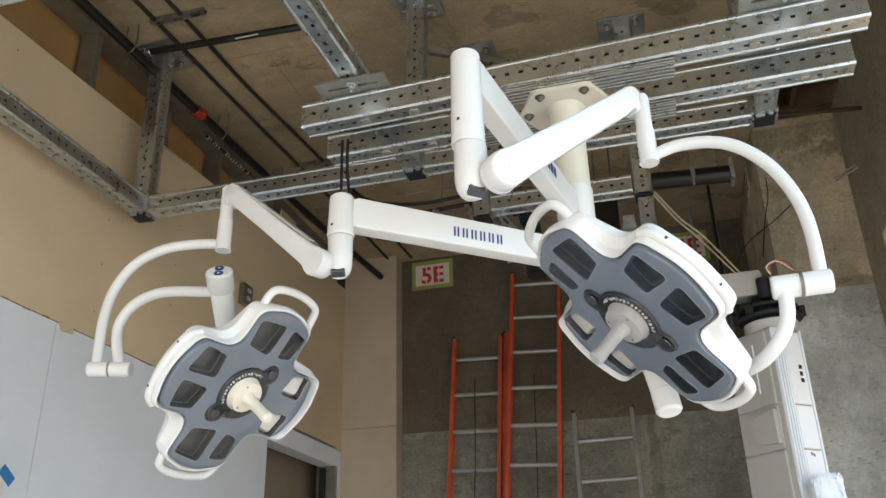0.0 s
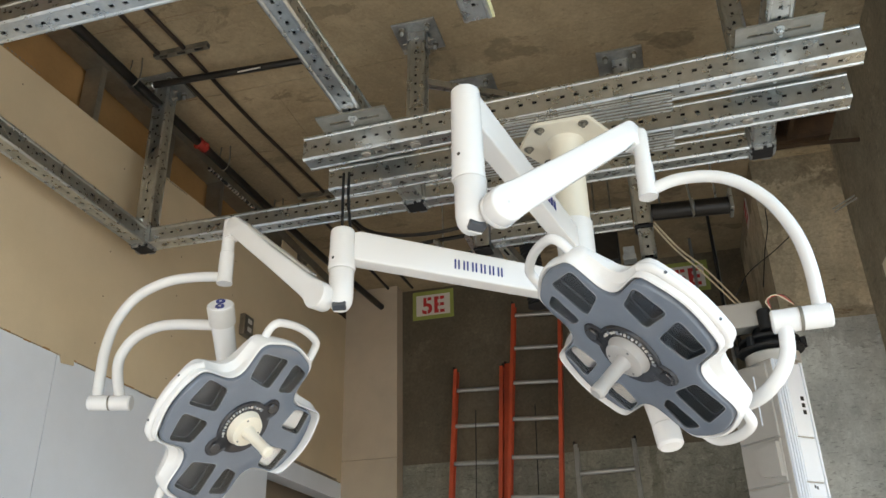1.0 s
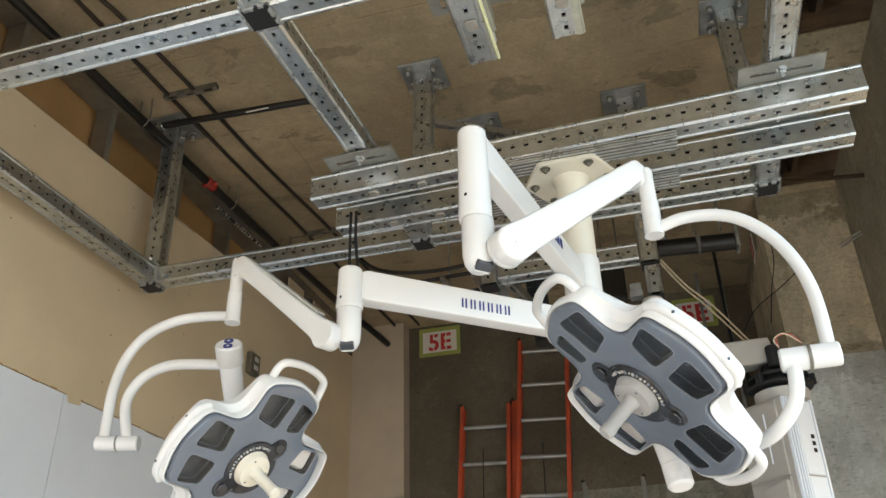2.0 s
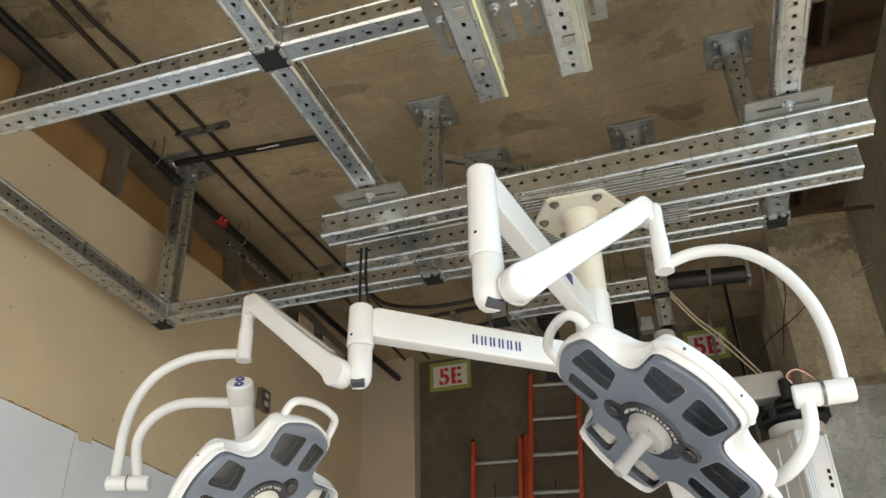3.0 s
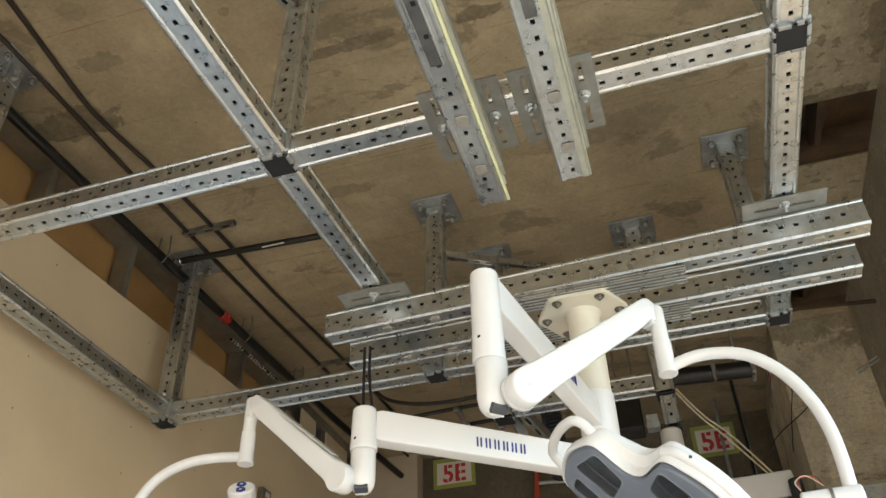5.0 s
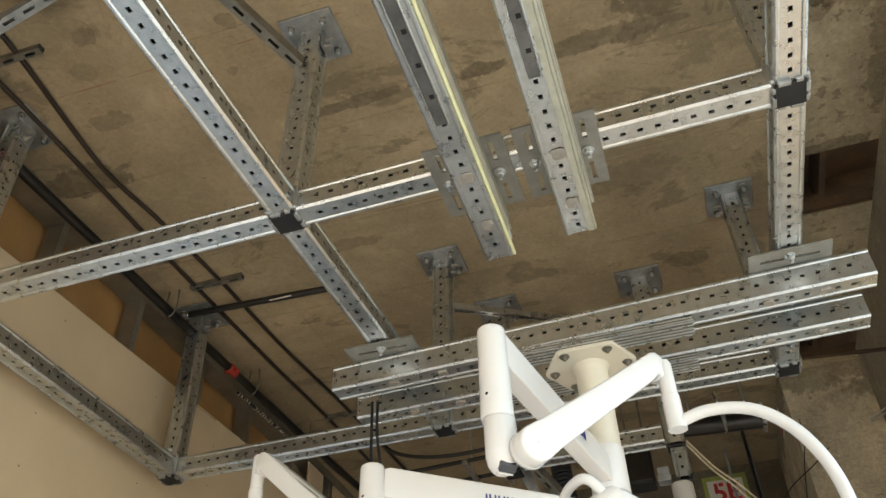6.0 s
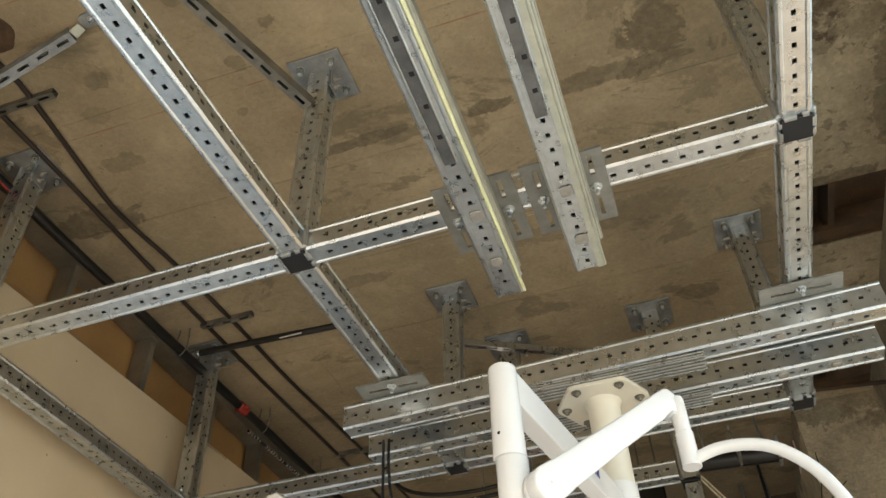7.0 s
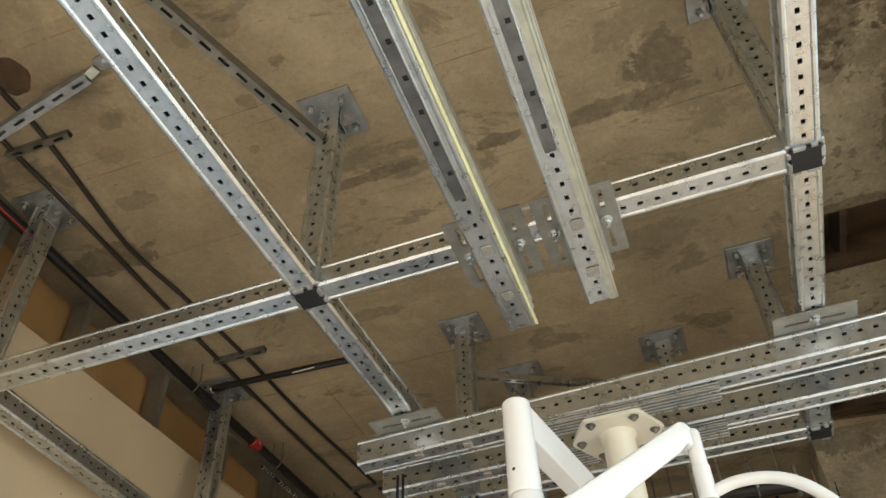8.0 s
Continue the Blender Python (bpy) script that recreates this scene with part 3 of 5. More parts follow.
structure("concrete_pier", [((0.72, 5.25, 3.03), (1.5, NORTH, ZC))], CONCRETE_TAN, "tan stained upper part of a concrete pier", "wall")
structure("concrete_pier_base", [((0.70, 5.235, 0), (1.5, NORTH, 3.026))], CONCRETE_GREY, "grey pitted lower part of a concrete pier", "wall")
# opening's near edge and lintel are unseen, set to keep sun off the column
structure("wall_east", [((EAST, 2.72, 2.32), (EAST + 0.3, 4.55, ZC)), ((EAST, 4.55, 0), (EAST + 0.3, 5.13, ZC)), ((EAST, SOUTH, 3.45), (EAST + 0.3, 2.72, ZC))], CONCRETE_SIDE, "tan-grey bare concrete side wall with a wide opening", "wall")
structure("wall_south", [((-4.4, SOUTH - 0.2, 3.45), (1.6, SOUTH, ZC)), ((-4.4, SOUTH - 0.2, 0), (-2.5, SOUTH, 3.45)), ((1.2, SOUTH - 0.2, 0), (1.5, SOUTH, 3.45))],
          CONCRETE_WALL, "concrete front wall with a wide opening to the outdoors", "wall")
for k, (a, b) in enumerate(((5.20, 5.45), (5.64, 6.06))):
    structure("wall_patch_%d" % (k + 1), [((WEST - 0.018, a, 3.80), (WEST - 0.006, b, ZC - 0.078))], DRYWALL, "offcut of tan board closing the gap above the wall", "wall")
# top track and studs of the west wall
structure("top_track", [((WEST - 0.13, SOUTH, ZC - 0.075), (WEST - 0.005, NORTH, ZC - 0.002))], STUD, "galvanised track along the top of the partition", "trim")
for y in (0.0, 0.6, 1.2, 1.85, 2.45, 3.1, 3.75, 4.33, 4.95, 5.6, 6.2):
    st = box((WEST - 0.12, y - 0.02, 3.5), (WEST - 0.02, y - 0.017, ZC - 0.07))
    st = box((WEST - 0.12, y - 0.017, 3.5), (WEST - 0.117, y + 0.02, ZC - 0.07), 0, st)
    st = box((WEST - 0.023, y - 0.017, 3.5), (WEST - 0.02, y + 0.02, ZC - 0.07), 0, st)
    whole("metal_stud", st, STUD, "bare galvanised wall stud above the drywall", "stud", "structure", "wall studs")
# steel door frame
df = box((WEST - 0.14, D1 - 0.05, 0), (WEST + 0.012, D1, DT), 0.003)
whole("door_frame", df, STUD, "grey steel door jamb in the drywall", "door frame", "structure")
structure("door_edge", [((WEST - 0.1, D1 - 0.09, 0.01), (WEST - 0.06, D1 - 0.052, DT - 0.02))], BLACK, "dark edge strip in the doorway", "door")

# ---- overhead steel ----
BOT, L1 = 3.16, 3.205        # underside and middle of the girder grid
XA, XB, XC, Y1, Y2 = -2.425, -1.0225, 0.514, 1.872, 3.405
grid = thing("support_frame", "galvanised steel girder grid hung from the slab", "steel frame", (0, 0, BOT))
def skew(x, y):
    """The long girders are not quite square to the others."""
    return x + (0.030 * (y - 2.64) if x == XB else -0.004 * (y - 2.64) if x == XC else 0.0)


def across(x, y):
    """Nor are the cross girders."""
    return y - 0.012 * (x + 1.05) if y == Y1 else y


for x, near, beyond in ((XA, 1.55, 2.01), (XB, 1.541, 2.008), (XC, 1.568, 2.05)):
    y0, ym = -1.28, across(x, Y1)
    girder("girder", (skew(x, y0), y0, L1), (skew(x, ym), ym - 0.05, L1), grid, known=near - y0)
    girder("girder", (skew(x, ym), ym + 0.05, L1), (skew(x, Y2), Y2 - 0.05, L1), grid, known=beyond - ym - 0.05)
for y, west, east in ((Y1, -2.198, -0.825), (Y2, -2.2, -0.8)):
    for x0, x1, hole_x in ((XA, XB, west), (XB, XC, east)):
        x0, x1 = skew(x0, y) + 0.05, skew(x1, y) - 0.05
        girder("girder", (x0, across(x0, y), L1), (x1, across(x1, y), L1), grid, known=hole_x - x0)
for base in (XA, XB, XC):
    for y in (Y1, Y2):
        x, y = skew(base, y), across(base, y)
        end_cap((x, y, BOT - 0.002), grid)
        girder("post", (x, y, L1 + 0.055), (x + (0.015 if base == XB else -0.02 if base == XA else 0), y + 0.015, ZC - 0.012), grid, known=3.776 - L1 - 0.055)
        x, y = x + (0.015 if base == XB else -0.02 if base == XA else 0), y + 0.015
        base_plate((x, y, ZC), grid, (0.224, 0.232))
        # angle shoe at the head of the post
        for sx in (-1, 1):
            shoe = part("post_shoe", box((x + min(sx * 0.0462, sx * 0.0520), y - 0.034, ZC - 0.115), (x + max(sx * 0.0462, sx * 0.0520), y + 0.034, ZC - 0.0125), 0.002), STEEL_DULL, grid)
            for dz in (0.045, 0.09):
                part("bolt", nut((x + sx * 0.052, y, ZC - dz), (sx, 0, 0), 0.0095, 0.008), NUT_STEEL, shoe)
        part("bolt", nut((skew(base, y), y - 0.062, L1 + 0.09), (0, -1, 0), 0.009, 0.008), STEEL, grid)


def strut(name, a, b, parent, size=0.041, label="", mat=None):
    """A slotted channel: three sides, with slots along its back."""
    a, b = Vector(a), Vector(b)
    length, s, own = (b - a).length, size / 2, bmesh.new()
    n = max(2, int(length / 0.08))
    cuts = [0.0] + [v for k in range(n) for v in ((k + 0.5) * length / n - 0.024, (k + 0.5) * length / n + 0.024)] + [length]
    section = [(0.009 - s, 0.009 - s), (0.009 - s, -s), (-s, -s), (-s, s), (-0.0065, s), (0.0065, s), (s, s), (s, -s), (s - 0.009, -s), (s - 0.009, 0.009 - s)]
    rows = [[own.verts.new((x, y, z)) for y, z in section] for x in cuts]
    for k, (p, q) in enumerate(zip(rows, rows[1:])):
        for j in range(len(section) - 1):
            if j != 4 or k % 2 == 0:
                own.faces.new((p[j], p[j + 1], q[j + 1], q[j]))
    own.normal_update()
    bmesh.ops.solidify(own, geom=own.faces[:], thickness=0.0025)
    m = frame_of(a, b, (0, 0, -1))
    bmesh.ops.transform(own, matrix=m, verts=own.verts)
    return part(name, own, mat or STRUT, parent, label)


strut("brace", (XB - 0.035, Y1 - 0.03, 3.95), (-1.56, 0.70, ZC - 0.025), grid)
strut("brace", (-0.955, 3.45, 3.875), (-0.40, 4.18, ZC - 0.025), grid, 0.030, "", STEEL)
# rear frame for the equipment column
rear = thing("rear_frame", "galvanised steel girder frame behind the surgical light", "steel frame", (0, 3.95, BOT))
girder("girder", (-0.76, 3.95, 3.22), (-0.055, 3.95, 3.22), rear)
for x in (-0.81, -0.005):
    girder("post", (x, 3.95, 3.16), (x, 3.95, ZC - 0.012), rear)
    base_plate((x, 3.95, ZC), rear)
    end_cap((x, 3.95, 3.15), rear, sleeve=False)
girder("post", (0.0, 3.95, 2.99), (0.0, 3.95, 3.135), rear, 0.075, 0.075)
end_cap((0.0, 3.95, 2.975), rear, 0.085, False)
strut("brace", (-0.72, 4.0, 3.2), (-0.45, 4.6, 2.95), rear)
# two rails slung under the grid, running away from the opening
for x, tip, shut, spare in ((-0.4135, 2.169, 1.558, 2.155), (-0.1425, 2.132, 1.484, 2.094)):
    rail = thing("hanging_rail", "galvanised mounting rail bolted under the girder grid", "steel rail", (x, 1.0, 3.06), group="hanging rails")
    girder("rail_body", (x - 0.003, -1.2, 3.105), (x - 0.003, tip, 3.105), rail, 0.092, 0.088, pitch=0.0537, known=spare + 1.2)
    for yb in (Y1,):
        xs = [x - 0.122, x - 0.088, x - 0.074, x - 0.04, x + 0.04, x + 0.074, x + 0.088, x + 0.122]
        ys = [yb - 0.15, yb - 0.125, yb - 0.05, yb + 0.05, yb + 0.125, yb + 0.15]
        plate = part("slotted_plate", grid_plate(xs, ys, [(1, 1), (1, 3), (5, 1), (5, 3)], 3.1505, 3.1585), PLATE, rail)
        for sx in (-1, 1):
            part("bolt", nut((x + sx * 0.081, yb, 3.15), (0, 0, -1), 0.012, 0.012), STEEL, plate)
    for yy in ((1.78, 1.998) if x < -0.3 else (1.774, 1.987)):
        part("channel_nut", slab([(x - 0.019, yy - 0.021), (x + 0.019, yy - 0.021), (x + 0.019, yy + 0.021), (x - 0.019, yy + 0.021)], 0.012, 3.062, 3.0585), NUT_STEEL, rail)
    first = x < -0.3
    # strip coloured as a reflection on the edge, duller on the second rail
    part("edge_strip", box((x + 0.0425, -1.2, 3.0605), (x + 0.0500, tip - 0.002, 3.0740), 0.001), YELLOW_GLINT if first else OLIVE_ZINC_GLINT, rail, "rail edge with a yellow reflection painted in")
    part("side_strip", box((x + 0.0435, -1.2, 3.0760), (x + 0.0580, tip - 0.105, 3.149), 0.003), SIDE_ZINC, rail)
    part("side_lip", box((x + 0.0582, -1.2, 3.0800), (x + 0.0625, tip - 0.105, 3.0860), 0.001), SIDE_ZINC, rail)
    if not first:
        part("flange_strip", box((x + 0.0235, -1.2, 3.0590), (x + 0.0420, tip - 0.002, 3.0606)), OLIVE_ZINC_GLINT, rail, "dull olive-grey flange")
    part("edge_strip", box((x - 0.0345, -1.2, 3.0596), (x - 0.0315, tip - 0.002, 3.0608)), STEEL, rail)
    # open channel along the underside, with a bright lip
    c = x + (0.0 if first else 0.0045)
    holes = [spare - 13 * 0.0537 - k * 0.1074 for k in range(24, -1, -1)]
    steps = [-1.2] + [v for h in holes for v in (h - 0.008, h + 0.008)] + [shut]
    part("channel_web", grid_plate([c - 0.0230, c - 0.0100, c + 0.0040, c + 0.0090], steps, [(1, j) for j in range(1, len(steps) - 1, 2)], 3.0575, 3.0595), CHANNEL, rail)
    # black strip added behind the web, painting the dark of its holes
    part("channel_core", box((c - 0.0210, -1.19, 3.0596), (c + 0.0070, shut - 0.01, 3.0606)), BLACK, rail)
    part("lip", box((c + 0.0110, -1.2, 3.052), (c + 0.0145, shut, 3.0640), 0.001), STEEL, rail)
    part("lip", box((c - 0.0265, -1.2, 3.054), (c - 0.0240, shut, 3.0640), 0.001), STEEL, rail)
# two long beams that carry the light
for y, x0, x1, drift, hole_x in ((2.761, -1.250, 0.768, 0.070, -1.199), (3.003, -1.244, 0.765, 0.048, -1.091)):
    beam = thing("carrier_beam", "long galvanised beam carrying the surgical light", "steel beam", ((x0 + x1) / 2, y, 3.04), group="carrier beams")
    first = y                                # the beams are a little skewed to the grid
    along = lambda x: first - drift * (x - x0) / (x1 - x0)
    girder("beam_body", (x0, along(x0), 3.095), (x1, along(x1), 3.095), beam, 0.09, 0.11, known=hole_x - x0)
    for x in (XB, XC):
        y = along(x)
        p = slotted_plate((x - 0.140, y - 0.132, 3.1505), (x + 0.140, y - 0.034, 3.1585), beam)
        part("bolt", nut((x, y - 0.098, 3.15), (0, 0, -1), 0.012, 0.012), STEEL, p)
    for x in (0.412, 0.602, -1.0, -0.8):
        y = along(x)
        part("channel_nut", slab([(x - 0.019, y - 0.015), (x + 0.019, y - 0.015), (x + 0.019, y + 0.015), (x - 0.019, y + 0.015)], 0.012, 3.044, 3.0365), NUT_STEEL, beam)
    # ribbed clamp rail along the underside
    y = along(-0.24)
    foot = part("clamp_rail", box((-0.62, y - 0.043, 3.0125), (0.145, y + 0.043, 3.0395), 0.002), STRUT, beam)
    for j in range(5):
        yy = y - 0.040 + j * 0.02
        part("rib", box((-0.622, yy - 0.0045, 3.0108), (0.148, yy + 0.0045, 3.0145), 0.001), STEEL, foot)
    for z in (3.021, 3.033):
        part("rib", box((-0.622, y - 0.0455, z - 0.003), (0.148, y - 0.042, z + 0.003), 0.001), STEEL, foot)


# ---- the surgical light ----
lamp = thing("surgical_light", "white twin-head surgical light on jointed arms under steel beams", "surgical light", (-0.265, 2.915, 3.01))
AX = Vector((-0.247, 2.838, 0))
hexa = [(0.174 * math.cos(radians(a)), 0.174 * math.sin(radians(a))) for a in (0, 55, 125, 180, 235, 305)]
flange = part("flange", slab(hexa, 0.03, 0, -0.014, Matrix.Translation((AX.x, AX.y, 3.011))), WARM_LIT_WHITE, lamp)
for a in (0, 55, 125, 180, 235, 305):
    q = AX + Vector((0.137 * math.cos(radians(a)), 0.137 * math.sin(radians(a)), 2.997))
    part("bolt", lathe([(0, 0.019), (0.003, 0.019), (0.003, 0.0125), (0.010, 0.0125), (0.012, 0.008), (0.017, 0.007)], frame_of(q, q - Z), None, 12), STRUT, flange)
pole = part("pole", lathe([(0, 0.070), (0.012, 0.064), (0.02, 0.060), (0.55, 0.060), (0.555, 0.056)], frame_of(AX + Z * 2.997, AX)), WARM_LIT_WHITE, lamp, "", True)
part("joint_screw", rod(AX + Vector((-0.02, -0.058, 2.66)), AX + Vector((-0.02, -0.068, 2.66)), 0.006), DARK_RING, pole)
part("pole_hub", lathe([(0, 0.0635), (0.002, 0.0655), (0.19, 0.0655), (0.2, 0.063)], frame_of(AX + Z * 2.66, AX)), WHITE, lamp, "", True)
part("lower_hub", lathe([(0, 0.0635), (0.002, 0.0655), (0.16, 0.0655), (0.18, 0.05)], frame_of(AX + Z * 2.497, AX)), WHITE, lamp, "", True)


def arm_body(a, b, h0, h1, w0, w1):
    """A long arm of rounded box section, tapering from a to b."""
    m = frame_of(a, b)
    length = (Vector(b) - Vector(a)).length
    rings = []
    for t in (0, 0.02, 0.5, 0.98, 1):
        h, w = (h0 + (h1 - h0) * t) / 2, (w0 + (w1 - w0) * t) / 2
        if t in (0, 1):
            h, w = h * 0.9, w * 0.8
        o = rounded([(-w, -h), (w, -h), (w, h), (-w, h)], min(w, h) * 0.2, 4)
        rings.append([Vector((t * length, q.x, q.y)) for q in o])
    return loft(rings, m)


def elbow_cylinder(place, top, bottom, r, parent):
    x, y = place
    f = frame_of((x, y, top), (x, y, bottom))
    h = top - bottom
    c = part("arm_bearing", lathe([(0, r * 0.84), (0.004, r * 0.95), (0.01, r * 0.98), (h * 0.5, r * 1.02), (h * 0.9, r * 1.08), (h - 0.006, r * 1.11), (h, r * 1.06)], f), WHITE, parent, "", True)
    part("grub_screw", rod((x - r * 0.35, y - r * 0.92, bottom + h * 0.22), (x - r * 0.37, y - r * 1.0, bottom + h * 0.22), 0.005), DARK_RING, c)
    return c


def knuckle(place, top, bottom, r, way, parent):
    """The swivel below an arm's bearing, cut off at a slope, with the disc that turns the spring arm."""
    x, y = place
    way = Vector((way[0], way[1], 0)).normalized()
    f = frame_of((x, y, top), (x, y, bottom))
    h = top - bottom
    k = part("swivel", lathe([(0, r * 0.93), (0.003, r * 0.96), (h * 0.70, r * 0.96), (h * 0.86, r * 0.86), (h * 0.96, r * 0.66), (h, r * 0.5)], f), WHITE, parent, "", True)
    q = Vector((x, y, bottom + h * 0.07)) + way * r * 0.42
    part("swivel_slot", box((-0.011, -r * 0.52, -0.013), (0.014, r * 0.52, 0.004), 0.003, None, frame_of(q, q + way + Z * 0.55)), SLOT_GREY, k, "dark grey slot")
    part("swivel_lip", box((-0.017, -r * 0.48, -0.012), (-0.012, r * 0.48, 0.004), 0.002, None, frame_of(q, q + way + Z * 0.55)), WHITE, k)
    part("swivel_seam", lathe([(0, r * 0.965), (0.0025, r * 0.965)], frame_of((x, y, top + 0.0005), (x, y, bottom))), HUB, k, "", True)
    return k


def spring_arm(a, b, parent, side, covered=False, slim=1.0):
    """A tapering parallelogram arm with a round boss at its low end."""
    a, b, side = Vector(a), Vector(b), Vector(side).normalized()
    x = (b - a).normalized()
    z = x.cross(side).normalized()
    if z.z < 0:
        z = -z
    side = z.cross(x)
    m = Matrix((x, side, z)).transposed().to_4x4()
    m.translation = a
    length = (b - a).length
    w = 0.024
    dx, dz = -x.z, -z.z                     # straight down, seen along the arm's side
    tip = lambda out, drop: (length + out * -dz + drop * dx, out * dx + drop * dz)
    boss_r, h = 0.047 * (1 + slim) / 2, lambda v: v * slim
    root = [(boss_r * math.cos(radians(a)), boss_r * math.sin(radians(a))) for a in range(80, 281, 20)]
    rest = [(0.06, h(-0.042)), (length * 0.5, h(-0.037)), (length - 0.10, h(-0.036)), tip(-0.0190, 0.052), tip(-0.0190, 0.062), tip(0.0190, 0.062), tip(0.0225, 0.012), (length - 0.004, 0.033), (length - 0.09, 0.034), (length * 0.5, h(0.036)), (0.06, h(0.042))]
    outline = rounded(root + rest, [0.03] * len(root) + [0.06, 0.2, 0.06, 0.04, 0.004, 0.004, 0.04, 0.03, 0.1, 0.2, 0.06], 4)
    rings = []
    for y, e in ((-w, 0.006), (-w + 0.0018, 0.0025), (-w + 0.006, 0.0), (w - 0.006, 0.0), (w - 0.0018, 0.0025), (w, 0.006)):
        ring = []
        for k, q in enumerate(outline):
            d = outline[(k + 1) % len(outline)] - outline[k - 1]
            d = d.normalized() if d.length > 1e-6 else Vector((1, 0))
            ring.append(Vector((q.x - d.y * e, y, q.y + d.x * e)))
        rings.append(ring)
    p = part("spring_arm", loft(rings, m), WHITE, parent, "", True)
    boss = m @ Vector((0, -w - 0.001, 0))
    part("pivot_screw", lathe([(0, 0.004), (0.004, 0.004)], frame_of(boss, boss + side), None, 10), HUB, p)
    part("pivot_disc", lathe([(0, boss_r - 0.001), (0.004, boss_r + 0.001), (0.012, boss_r + 0.001)], frame_of(m @ Vector((0, w + 0.006, 0)), m @ Vector((0, 0, 0)))), WHITE, p, "", True)
    top = loft([[Vector((q[0], q[1], q[2])) for q in o] for o in (
        [(length * 0.14, -w * 0.6, 0.036), (length * 0.14, w * 0.6, 0.036), (length * 0.9, w * 0.6, 0.028), (length * 0.9, -w * 0.6, 0.028)],
        [(length * 0.14, -w * 0.6, 0.041), (length * 0.14, w * 0.6, 0.041), (length * 0.9, w * 0.6, 0.034), (length * 0.9, -w * 0.6, 0.034)])], m)
    if covered:
        part("arm_cover", top, HUB, p, "grey cover strip")
    return p


def drop_stub(place, top, bottom, r, parent):
    x, y = place
    h = top - bottom
    return part("drop_tube", lathe([(0, r * 0.8), (0.01, r), (h * 0.52, r), (h * 0.53, r * 1.12), (h - 0.012, r * 1.16), (h - 0.006, r * 1.22), (h, r * 1.2)],
                                   frame_of((x, y, top), (x, y, bottom))), WHITE, parent, "", True)


# upper arm, towards the opening
A1 = Vector((-0.412, 1.92, 0))
arm = part("extension_arm", arm_body(AX + Z * 2.57, A1 + Z * 2.575 + Vector((0, 0.03, 0)), 0.098, 0.100, 0.056, 0.056), WHITE, lamp, "", True)
m1 = frame_of(AX + Z * 2.57, A1 + Z * 2.575)
for k in range(6):
    x = 0.30 + k * 0.0305
    for dx in (0.0, 0.0125):
        part("mark_bar", box((x + dx, 0.0280, -0.012), (x + dx + 0.0055, 0.0298, 0.020), 0, None, m1), BLUE_INK, arm)
elbow_cylinder((A1.x, A1.y), 2.616, 2.345, 0.0385, lamp)
knuckle((A1.x + 0.004, A1.y), 2.344, 2.205, 0.0420, (0.9, -1), lamp)
spring_arm((-0.326, 1.895, 2.248), (-0.006, 2.22, 2.602), lamp, (0.7, -0.7, 0))
drop_stub((0.010, 2.22), 2.600, 2.388, 0.0215, lamp)
part("outer_yoke", tube([(0.012, 2.22, 2.408), (0.089, 2.215, 2.426), (0.173, 2.205, 2.415), (0.237, 2.195, 2.380), (0.294, 2.185, 2.315), (0.331, 2.175, 2.235), (0.348, 2.165, 2.159), (0.352, 2.155, 2.080), (0.349, 2.15, 1.985)], 0.0165), WHITE, lamp, "", True)
pivot = part("yoke_pivot", rod((0.240, 2.155, 1.979), (0.372, 2.145, 1.979), 0.028, None, 28), WHITE, lamp, "", True)
part("pivot_seam", rod((0.303, 2.15, 1.979), (0.3042, 2.15, 1.979), 0.0303, None, 28), STRUT, pivot)
part("inner_yoke", tube([(0.268, 2.15, 1.965), (0.262, 2.15, 1.907), (0.247, 2.16, 1.870), (0.221, 2.18, 1.840), (0.188, 2.22, 1.822), (0.13, 2.30, 1.822), (0.05, 2.37, 1.835), (-0.035, 2.40, 1.85)], 0.0175), WHITE, lamp, "", True)
part("control_boss", lathe([(0, 0.042), (0.06, 0.038), (0.13, 0.033), (0.131, 0.031), (0.133, 0.034), (0.185, 0.034), (0.192, 0.028)], frame_of((-0.049, 2.42, 1.945), (-0.0185, 2.375, 1.728))), WHITE, lamp, "", True)
for k in range(3):
    part("loose_wire", tube([(0.245, 2.15, 2.01), (0.236 + 0.006 * k, 2.14, 2.028 + 0.004 * k), (0.26 + 0.01 * k, 2.135, 2.038 - 0.002 * k), (0.295, 2.14, 2.012)], 0.0015, None, 6), (CORD, RED, RUST)[k], pivot)

# lower arm, lettered on its side
B1 = Vector((-0.898, 2.30, 0))
wayB = (B1 - AX).normalized()
arm2 = part("extension_arm", arm_body(AX + Z * 2.405, B1 - wayB * 0.03 + Z * 2.418, 0.094, 0.098, 0.060, 0.060), WHITE, lamp, "", True)
m2 = frame_of(AX + Z * 2.405, B1 + Z * 2.418)
for k in range(6):
    # maker's mark as plain bars
    x = 0.315 + k * 0.0305
    for dx in (0.0, 0.0125):
        part("mark_bar", box((x + dx, -0.0318, -0.012), (x + dx + 0.0055, -0.0300, 0.020), 0, None, m2 if (m2 @ Vector((0.4, -0.03, 0))).y < (m2 @ Vector((0.4, 0.03, 0))).y
             else m2 @ Matrix.Rotation(math.pi, 4, "X")), BLUE_INK, arm2)
elbow_cylinder((B1.x, B1.y), 2.474, 2.338, 0.0375, lamp)
knuckle((B1.x, B1.y), 2.337, 2.212, 0.0385, (0.2, -1), lamp)
spring_arm((-0.950, 2.275, 2.252), (-1.368, 2.45, 2.646), lamp, (-0.386, -0.922, 0), True, 0.80)
drop_stub((-1.378, 2.45), 2.662, 2.425, 0.0215, lamp)
